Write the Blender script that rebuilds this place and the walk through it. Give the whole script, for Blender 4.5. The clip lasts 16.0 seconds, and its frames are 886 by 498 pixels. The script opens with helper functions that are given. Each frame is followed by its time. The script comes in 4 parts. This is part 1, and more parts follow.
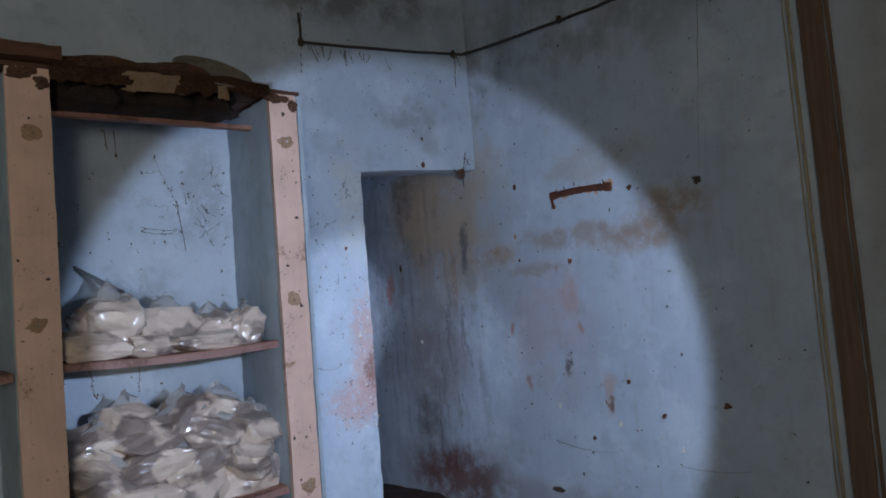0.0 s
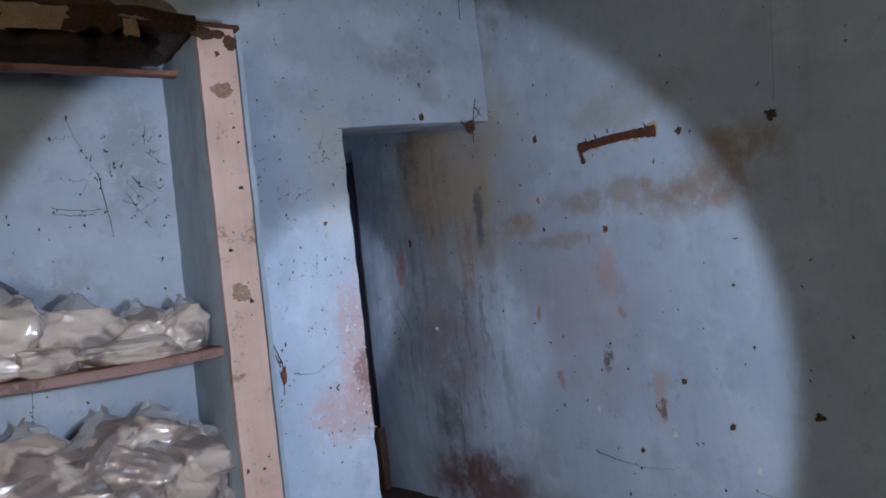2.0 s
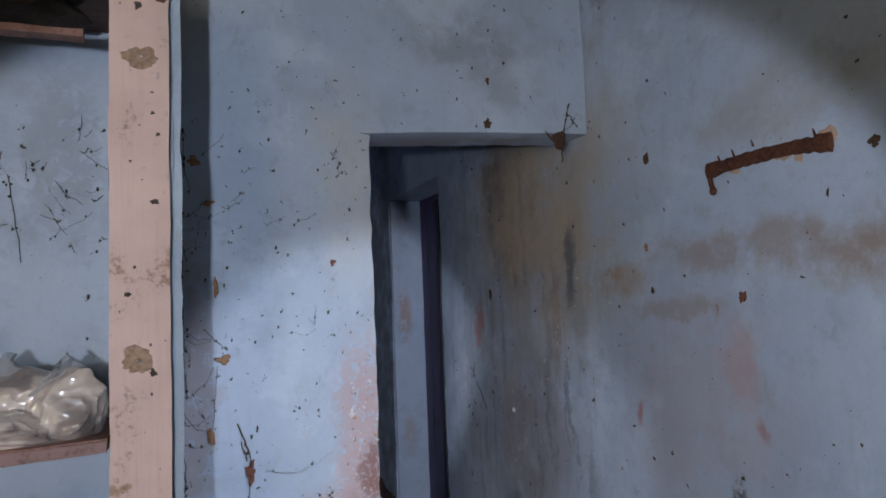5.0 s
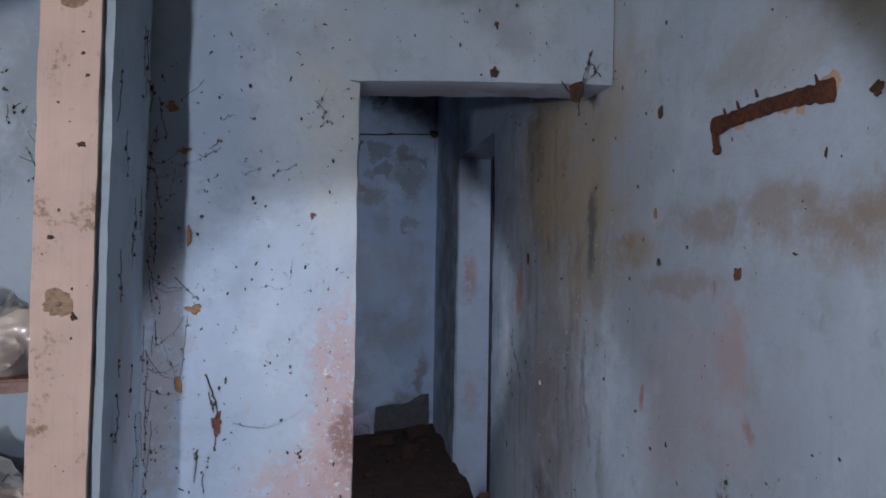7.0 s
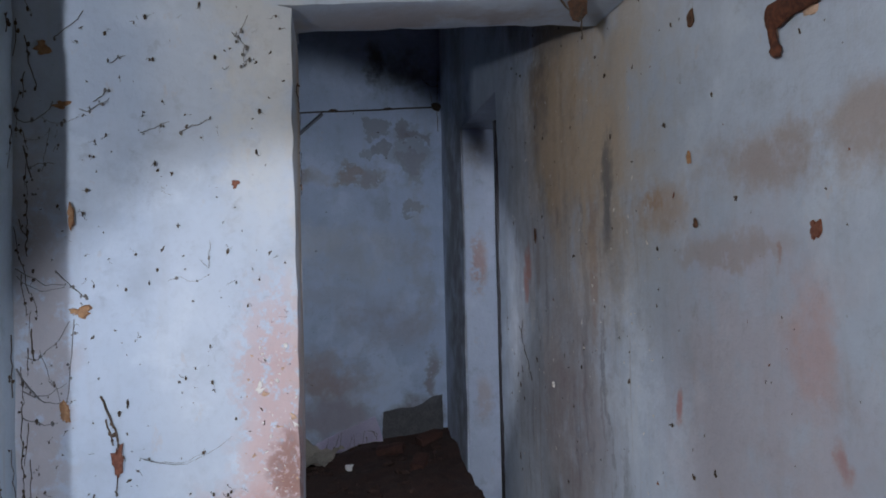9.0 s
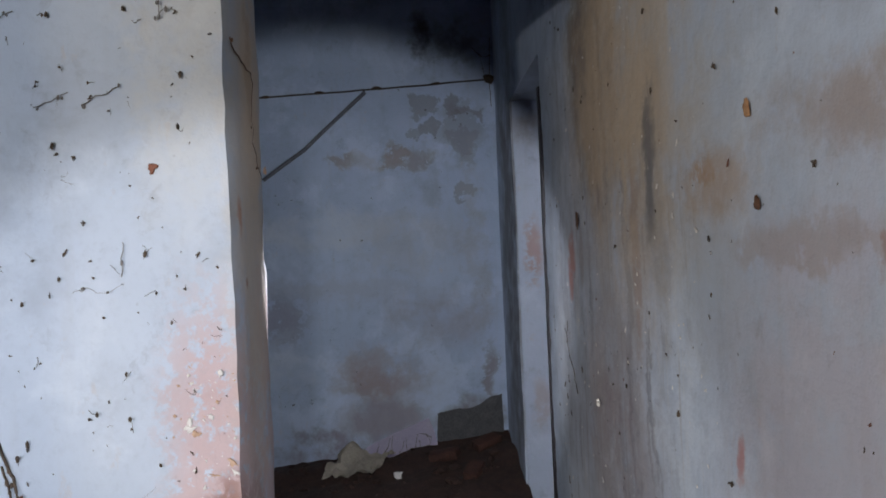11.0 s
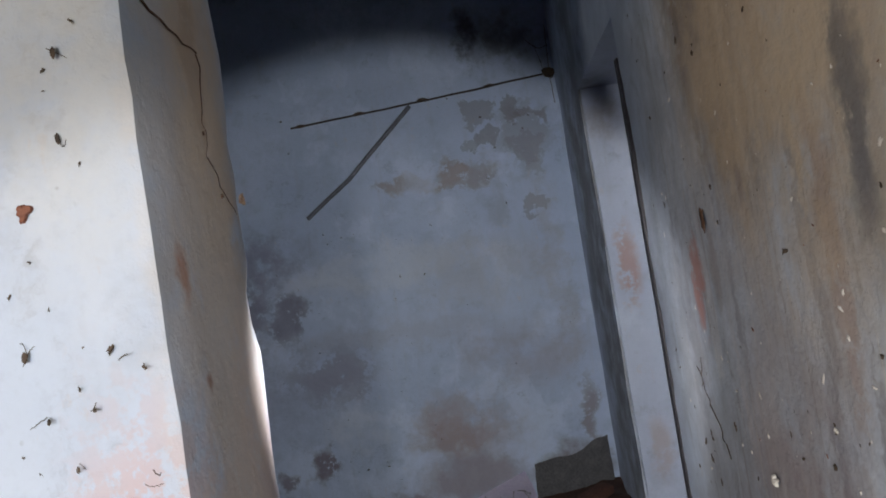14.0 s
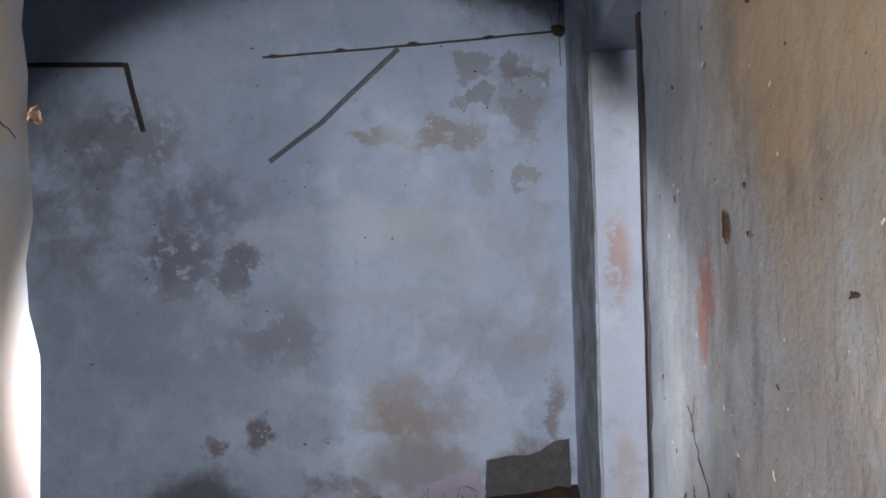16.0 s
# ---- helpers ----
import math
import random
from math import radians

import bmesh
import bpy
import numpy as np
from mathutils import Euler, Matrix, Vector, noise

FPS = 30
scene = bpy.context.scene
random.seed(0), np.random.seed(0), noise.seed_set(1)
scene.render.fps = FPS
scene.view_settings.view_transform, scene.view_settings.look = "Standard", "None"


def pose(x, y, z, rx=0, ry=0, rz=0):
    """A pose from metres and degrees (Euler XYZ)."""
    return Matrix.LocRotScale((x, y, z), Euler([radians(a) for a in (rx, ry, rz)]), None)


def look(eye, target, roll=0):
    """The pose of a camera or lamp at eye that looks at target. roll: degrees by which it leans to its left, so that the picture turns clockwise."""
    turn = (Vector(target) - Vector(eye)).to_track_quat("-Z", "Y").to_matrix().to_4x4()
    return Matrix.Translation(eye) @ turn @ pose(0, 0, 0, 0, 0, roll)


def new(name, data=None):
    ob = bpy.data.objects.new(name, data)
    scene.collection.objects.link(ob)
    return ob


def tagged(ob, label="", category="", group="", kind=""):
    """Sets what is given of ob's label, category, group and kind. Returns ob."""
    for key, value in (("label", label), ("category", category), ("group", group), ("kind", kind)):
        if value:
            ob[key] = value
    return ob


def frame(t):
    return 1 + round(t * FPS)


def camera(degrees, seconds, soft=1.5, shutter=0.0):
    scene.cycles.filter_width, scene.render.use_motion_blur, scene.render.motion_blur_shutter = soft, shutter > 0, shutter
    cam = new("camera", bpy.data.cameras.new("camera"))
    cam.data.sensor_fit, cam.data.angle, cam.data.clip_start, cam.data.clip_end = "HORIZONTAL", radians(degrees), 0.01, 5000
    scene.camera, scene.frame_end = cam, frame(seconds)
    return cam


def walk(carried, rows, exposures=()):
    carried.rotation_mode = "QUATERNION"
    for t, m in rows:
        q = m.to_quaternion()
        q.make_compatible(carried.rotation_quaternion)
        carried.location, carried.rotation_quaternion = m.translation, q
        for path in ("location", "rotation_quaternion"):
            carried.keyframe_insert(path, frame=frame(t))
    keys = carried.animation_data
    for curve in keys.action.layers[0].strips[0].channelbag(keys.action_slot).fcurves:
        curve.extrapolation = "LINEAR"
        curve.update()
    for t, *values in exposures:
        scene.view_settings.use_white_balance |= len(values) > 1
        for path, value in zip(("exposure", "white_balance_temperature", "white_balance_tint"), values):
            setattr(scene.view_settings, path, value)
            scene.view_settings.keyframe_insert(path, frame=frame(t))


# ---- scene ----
cam = camera(60.7, 16.0, soft=1.8)
PATH = [
    (0, (0.266, -0.107, 1.393), (1.503, 1.461, 1.493), -4.3),
    (0.5, (0.297, -0.068, 1.395), (1.618, 1.432, 1.457), -5.7),
    (1, (0.391, 0.134, 1.306), (1.75, 1.601, 1.301), -5.7),
    (1.5, (0.83, 0.316, 1.36), (2.044, 1.905, 1.346), -6.8),
    (2, (1.006, 0.446, 1.435), (2.127, 2.102, 1.46), -6.3),
    (2.5, (1.149, 0.555, 1.432), (2.212, 2.249, 1.484), -5.2),
    (3, (1.42, 0.709, 1.476), (2.408, 2.445, 1.587), -4.1),
    (3.2, (1.49, 0.734, 1.484), (2.427, 2.498, 1.581), -3.3),
    (5.3, (2.037, 1.216, 1.482), (2.759, 3.074, 1.645), -2.7),
    (5.5, (2.091, 1.202, 1.482), (2.787, 3.071, 1.627), -3.0),
    (6, (2.277, 1.216, 1.47), (2.878, 3.12, 1.586), -2.3),
    (6.5, (2.463, 1.187, 1.488), (2.94, 3.127, 1.567), -0.5),
    (7, (2.52, 1.21, 1.479), (2.915, 3.17, 1.544), 1.0),
    (7.5, (2.606, 1.312, 1.453), (2.928, 3.285, 1.513), 2.2),
    (8, (2.724, 1.488, 1.447), (3.016, 3.465, 1.523), 1.6),
    (8.5, (2.8, 1.661, 1.456), (3.073, 3.642, 1.511), -0.3),
    (8.7, (2.794, 1.711, 1.439), (3.114, 3.684, 1.488), -1.2),
    (10.8, (3.102, 2.188, 1.471), (3.203, 4.185, 1.496), -2.8),
    (11, (3.109, 2.228, 1.469), (3.184, 4.226, 1.479), -2.5),
    (11.5, (3.106, 2.406, 1.486), (3.125, 4.405, 1.516), -2.8),
    (12, (3.087, 2.576, 1.496), (3.086, 4.576, 1.529), -3.8),
    (12.5, (3.058, 2.683, 1.514), (2.996, 4.68, 1.608), -8.1),
    (13, (3.051, 2.756, 1.515), (2.978, 4.752, 1.618), -8.4),
    (13.5, (3.091, 2.799, 1.505), (3.032, 4.795, 1.618), -9.1),
    (14, (3.129, 2.893, 1.503), (3.02, 4.888, 1.593), -8.9),
    (14.5, (3.169, 3.059, 1.513), (2.977, 5.05, 1.552), -6.8),
    (15, (3.203, 3.208, 1.54), (2.961, 5.192, 1.62), -5.8),
    (15.5, (3.192, 3.304, 1.54), (2.986, 5.293, 1.545), -3.6),
    (16, (3.203, 3.342, 1.545), (3.113, 5.34, 1.528), -1.8),
]
walk(cam, [(t, look(eye, target, roll)) for t, eye, target, roll in PATH],
     [(0.0, 0.1, 5250, 12), (3.0, 0.13, 5700, 13), (5.5, 0.0, 5900, 13), (7.0, 0.0, 5950, 13), (8.5, 0.25, 6100, 13), (11.0, 0.6, 6750, 13), (12.0, 0.6, 6750, 14), (13.0, 0.5, 6700, 14), (14.5, 1.12, 7300, 13), (16.0, 1.6, 7300, 14)])

# ---- world and lights ----
world = bpy.data.worlds.new("sky")
scene.world = world
world.use_nodes = True
wn = world.node_tree.nodes
sky = wn.new("ShaderNodeTexSky")
sky.sky_type, sky.sun_disc, sky.sun_elevation, sky.sun_rotation = "NISHITA", False, radians(38), radians(200)
world.node_tree.links.new(sky.outputs[0], wn["Background"].inputs[0])
wn["Background"].inputs[1].default_value = 0.08

sun_data = bpy.data.lights.new("sun", "SUN")
sun_data.energy, sun_data.angle, sun_data.color = 2.0, radians(0.5), (1.0, 0.93, 0.82)
sun = new("sun", sun_data)
sun.matrix_world = look((-4, -9, 9), (0, 0, 0))


def torch_stand_in(eye, yaw, pitch, watts, half, blend, size):
    """A fixed spot standing in for the flashlight that the walker carries."""
    data = bpy.data.lights.new("torch_stand_in", "SPOT")
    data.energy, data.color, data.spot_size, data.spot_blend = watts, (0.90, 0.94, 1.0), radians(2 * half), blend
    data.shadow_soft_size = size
    ob = new("torch_stand_in", data)
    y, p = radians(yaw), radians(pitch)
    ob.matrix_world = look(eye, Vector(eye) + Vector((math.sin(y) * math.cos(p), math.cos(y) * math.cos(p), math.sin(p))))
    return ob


# Three still spots replace one carried flashlight; the third stands beyond the walk's end
torch_stand_in((1.50, 0.75, 1.46), 23.6, -10.6, 110, 34.6, 0.13, 0.04)
torch_stand_in((2.96, 1.95, 1.46), -3.0, -16.0, 50, 28.0, 0.28, 0.05)
torch_stand_in((3.13, 3.60, 1.50), -8.5, -8.5, 74, 31.5, 0.24, 0.03)

# added daylight lamp at an unseen, assumed window behind the walker
day = bpy.data.lights.new("unseen_daylight", "AREA")
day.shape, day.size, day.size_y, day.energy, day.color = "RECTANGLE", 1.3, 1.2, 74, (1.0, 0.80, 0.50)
day_ob = new("unseen_daylight", day)
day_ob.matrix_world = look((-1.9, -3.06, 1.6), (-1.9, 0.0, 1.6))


# ---- materials ----
class Nodes:
    """Short hand for building a node material."""

    def __init__(self, name):
        self.mat = bpy.data.materials.new(name)
        self.mat.use_nodes = True
        self.tree = self.mat.node_tree
        self.bsdf = self.tree.nodes["Principled BSDF"]
        self.pos = self.add("ShaderNodeNewGeometry").outputs["Position"]

    def add(self, kind, **props):
        node = self.tree.nodes.new(kind)
        for key, value in props.items():
            setattr(node, key, value)
        return node

    def put(self, value, socket):
        if isinstance(value, bpy.types.NodeSocket):
            self.tree.links.new(value, socket)
        else:
            socket.default_value = value

    def math(self, op, a, b=0.0, clamp=False):
        node = self.add("ShaderNodeMath", operation=op, use_clamp=clamp)
        self.put(a, node.inputs[0]), self.put(b, node.inputs[1])
        return node.outputs[0]

    def vec(self, op, a, b):
        node = self.add("ShaderNodeVectorMath", operation=op)
        self.put(a, node.inputs[0]), self.put(b, node.inputs[1])
        return node.outputs["Value"] if op in ("LENGTH", "DISTANCE") else node.outputs[0]

    def noise(self, scale, detail=4.0, rough=0.55, at=None, stretch=None):
        node = self.add("ShaderNodeTexNoise")
        at = self.pos if at is None else at
        if stretch:
            at = self.vec("MULTIPLY", at, stretch)
        self.put(at, node.inputs["Vector"])
        node.inputs["Scale"].default_value, node.inputs["Detail"].default_value, node.inputs["Roughness"].default_value = scale, detail, rough
        return node.outputs["Fac"], node.outputs["Color"]

    def ramp(self, value, low, high, a=0.0, b=1.0):
        node = self.add("ShaderNodeMapRange", interpolation_type="SMOOTHSTEP")
        self.put(value, node.inputs[0])
        for n, v in enumerate((low, high, a, b)):
            node.inputs[n + 1].default_value = v
        return node.outputs[0]

    def mix(self, fac, a, b, blend="MIX"):
        node = self.add("ShaderNodeMix", data_type="RGBA", blend_type=blend)
        self.put(fac, node.inputs[0])
        for v, n in ((a, 6), (b, 7)):
            self.put((*v, 1.0) if isinstance(v, tuple) and len(v) == 3 else v, node.inputs[n])
        return node.outputs[2]

    def bump(self, height, strength, distance=0.01, normal=None):
        node = self.add("ShaderNodeBump")
        node.inputs["Strength"].default_value, node.inputs["Distance"].default_value = strength, distance
        self.put(height, node.inputs["Height"])
        if normal is not None:
            self.put(normal, node.inputs["Normal"])
        return node.outputs[0]

    def done(self, colour, rough=0.8, normal=None, metal=0.0, **more):
        if isinstance(colour, tuple):
            colour = (*colour, 1.0)
        self.put(colour, self.bsdf.inputs["Base Color"])
        self.put(rough, self.bsdf.inputs["Roughness"])
        self.bsdf.inputs["Metallic"].default_value = metal
        if normal is not None:
            self.put(normal, self.bsdf.inputs["Normal"])
        for key, value in more.items():
            self.put(value, self.bsdf.inputs[key.replace("_", " ")])
        return self.mat


def wall_material(name, base, patches, streaks=0.25, dots=0.35, relief=1.0, peel=0.5, soft=(0.40, 0.70), peel_at=None, crisp=(0.47, 0.60), warped=0.35, drips=None):
    """Old distemper on plaster. The list holds stain marks, plain tones and painted-in daylight: (centre, radii,
    colour, strength, grain); grain above zero breaks the mark up.
    """
    n = Nodes(name)
    _, warp = n.noise(5.0, 5.0, 0.65)
    shift = n.vec("MULTIPLY", n.vec("SUBTRACT", warp, (0.5, 0.5, 0.5)), (0.5, 0.5, 0.5))
    at = n.vec("ADD", n.pos, n.vec("MULTIPLY", shift, (warped, warped, warped)))
    big, _ = n.noise(1.3, 4.0, 0.6)
    mid, _ = n.noise(6.0, 6.0, 0.65)
    fine, _ = n.noise(55.0, 5.0, 0.7)
    run, _ = n.noise(3.0, 5.0, 0.6, stretch=(7.0, 7.0, 0.7))
    colour = n.mix(n.ramp(big, 0.35, 0.68), base, tuple(c * k for c, k in zip(base, (0.86, 0.88, 0.90))))
    colour = n.mix(n.math("MULTIPLY", n.ramp(mid, 0.48, 0.75), 0.42), colour, tuple(c * k for c, k in zip(base, (0.66, 0.64, 0.62))))
    colour = n.mix(n.math("MULTIPLY", n.ramp(run, 0.52, 0.75), streaks), colour, (0.33, 0.29, 0.25))
    cloud, _ = n.noise(3.2, 6.0, 0.62, at=at)
    colour = n.mix(n.math("MULTIPLY", n.ramp(cloud, 0.50, 0.66), 0.55), colour, tuple(min(0.86, c * k) for c, k in zip(base, (1.22, 1.19, 1.14))))
    smudge, _ = n.noise(11.0, 6.0, 0.7, at=at)
    colour = n.mix(n.math("MULTIPLY", n.ramp(smudge, 0.56, 0.72), 0.45), colour, tuple(c * k for c, k in zip(base, (0.56, 0.54, 0.55))))
    worn, _ = n.noise(17.0, 5.0, 0.7, stretch=(1.0, 1.0, 0.6))
    colour = n.mix(n.math("MULTIPLY", n.ramp(worn, 0.62, 0.70), 0.28), colour, (0.52, 0.43, 0.40))
    if drips:
        # runs of wash and damp down the wall
        d = n.vec("LENGTH", n.vec("DIVIDE", n.vec("SUBTRACT", n.pos, drips[0]), drips[1]), (0, 0, 0))
        where = n.ramp(d, 1.1, 0.5)
        line, _ = n.noise(1.0, 5.0, 0.6, at=at, stretch=(9.0, 9.0, 0.7))
        thin, _ = n.noise(1.0, 4.0, 0.6, stretch=(38.0, 38.0, 1.6))
        colour = n.mix(n.math("MULTIPLY", where, n.ramp(line, 0.47, 0.36, 0.0, 0.75)), colour, (0.20, 0.21, 0.27))
        colour = n.mix(n.math("MULTIPLY", where, n.ramp(line, 0.54, 0.64, 0.0, 0.55)), colour, (0.66, 0.69, 0.74))
        colour = n.mix(n.math("MULTIPLY", where, n.ramp(thin, 0.60, 0.70, 0.0, 0.55)), colour, (0.70, 0.70, 0.69))
        colour = n.mix(n.math("MULTIPLY", where, n.ramp(thin, 0.40, 0.31, 0.0, 0.45)), colour, (0.24, 0.19, 0.16))
    for centre, radii, tint, strength, grain in patches:
        rel = n.vec("DIVIDE", n.vec("SUBTRACT", at, centre), radii)
        if grain < 0:
            # a patch with straight, crumbled sides
            axes = n.add("ShaderNodeSeparateXYZ")
            n.put(n.vec("ABSOLUTE", rel, (0, 0, 0)), axes.inputs[0])
            d = n.math("MAXIMUM", n.math("MAXIMUM", axes.outputs[0], axes.outputs[1]), axes.outputs[2])
            crumb, _ = n.noise(45.0, 4.0, 0.7)
            mask = n.ramp(n.math("ADD", d, n.math("MULTIPLY", crumb, 0.5)), 1.36, 1.16)
        else:
            mask = n.ramp(n.vec("LENGTH", rel, (0, 0, 0)), 1.15, 0.35)
        if grain > 0:
            patch, _ = n.noise(grain, 5.0, 0.7)
            mask = n.math("MULTIPLY", mask, n.ramp(n.math("ADD", patch, n.math("MULTIPLY", mask, 0.12)), *(soft if grain < 9 else crisp)))
        colour = n.mix(n.math("MULTIPLY", mask, strength), colour, tint)
    # fly specks and small dirt
    cells = n.add("ShaderNodeTexVoronoi")
    cells.inputs["Scale"].default_value = 26.0
    n.put(n.vec("ADD", n.pos, n.vec("MULTIPLY", shift, (0.06, 0.06, 0.06))), cells.inputs["Vector"])
    few, _ = n.noise(9.0, 2.0)
    dot = n.math("MULTIPLY", n.ramp(cells.outputs["Distance"], 0.12, 0.05), n.ramp(few, 0.60, 0.66))
    colour = n.mix(n.math("MULTIPLY", dot, dots), colour, (0.09, 0.07, 0.06))
    colour = n.mix(n.math("MULTIPLY", n.ramp(fine, 0.45, 0.8), 0.22), colour, tuple(c * 0.62 for c in base))
    low = n.bump(mid, 0.30 * relief, 0.03)
    flake, _ = n.noise(26.0, 5.0, 0.6, stretch=(1.0, 1.0, 0.75))
    lifted = n.ramp(flake, 0.50, 0.56)
    if peel_at:
        d = n.vec("LENGTH", n.vec("DIVIDE", n.vec("SUBTRACT", at, peel_at[0]), peel_at[1]), (0, 0, 0))
        lifted = n.math("MULTIPLY", lifted, n.ramp(d, 1.2, 0.3))
    low = n.bump(lifted, 0.22 * peel, 0.006, low)
    normal = n.bump(fine, 0.25 * relief, 0.006, low)
    return n.done(colour, n.ramp(mid, 0.3, 0.7, 0.62, 0.86), normal, Specular_IOR_Level=0.35)


BLUE = (0.52, 0.60, 0.72)
BROWN, OCHRE, PINK, GREY, DARK = (0.20, 0.12, 0.075), (0.36, 0.25, 0.15), (0.58, 0.36, 0.33), (0.20, 0.20, 0.21), (0.06, 0.055, 0.055)

mat_back = wall_material("distemper_back_wall", BLUE, [
    ((2.70, 3.77, 1.05), (0.15, 0.3, 0.45), PINK, 0.65, 34.0),
    ((2.60, 3.77, 0.76), (0.26, 0.3, 0.18), PINK, 0.6, 30.0),
    ((2.72, 3.77, 0.92), (0.06, 0.2, 0.16), (0.26, 0.13, 0.10), 0.8, 40.0),
    # cream of the jamb, paler to paint in the warm daylight it lacks
    ((2.74, 3.98, 1.85), (0.05, 0.14, 0.35), (0.66, 0.54, 0.42), 0.75, 0.0),
    ((2.74, 3.97, 1.90), (0.05, 0.05, 0.22), (0.32, 0.20, 0.12), 0.6, 14.0),
    ((2.66, 3.77, 1.95), (0.18, 0.1, 0.5), (0.62, 0.58, 0.48), 0.4, 5.0),
    ((2.74, 4.05, 1.1), (0.05, 0.14, 0.5), PINK, 0.55, 9.0),
    # more warm daylight painted over the full height of the jamb
    ((2.745, 3.95, 1.55), (0.04, 0.22, 0.70), (0.64, 0.54, 0.43), 0.65, 0.0),
    ((2.745, 3.84, 1.56), (0.04, 0.030, 0.045), (0.46, 0.23, 0.14), 0.75, 0.0),
    ((2.745, 3.865, 1.43), (0.04, 0.016, 0.020), (0.34, 0.18, 0.12), 0.7, 0.0),
    ((3.10, 3.77, 2.50), (0.30, 0.2, 0.14), GREY, 0.45, 8.0),
    ((3.30, 3.77, 2.42), (0.22, 0.2, 0.25), GREY, 0.3, 6.0),
    # dark band along the top of the wall
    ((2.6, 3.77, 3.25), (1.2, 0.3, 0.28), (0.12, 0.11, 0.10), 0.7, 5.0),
    ((2.12, 3.77, 1.2), (0.09, 0.2, 0.75), (0.40, 0.30, 0.27), 0.5, 18.0),
    # mauve grey over the underside of the doorway head
    ((3.2, 3.92, 2.12), (0.60, 0.16, 0.05), (0.36, 0.32, 0.33), 0.8, 0.0),
    ((1.35, 3.77, 1.45), (0.25, 0.2, 0.16), GREY, 0.35, 12.0),
    ((1.75, 3.77, 2.0), (0.16, 0.2, 0.35), GREY, 0.30, 20.0),
], streaks=0.10, relief=0.45)

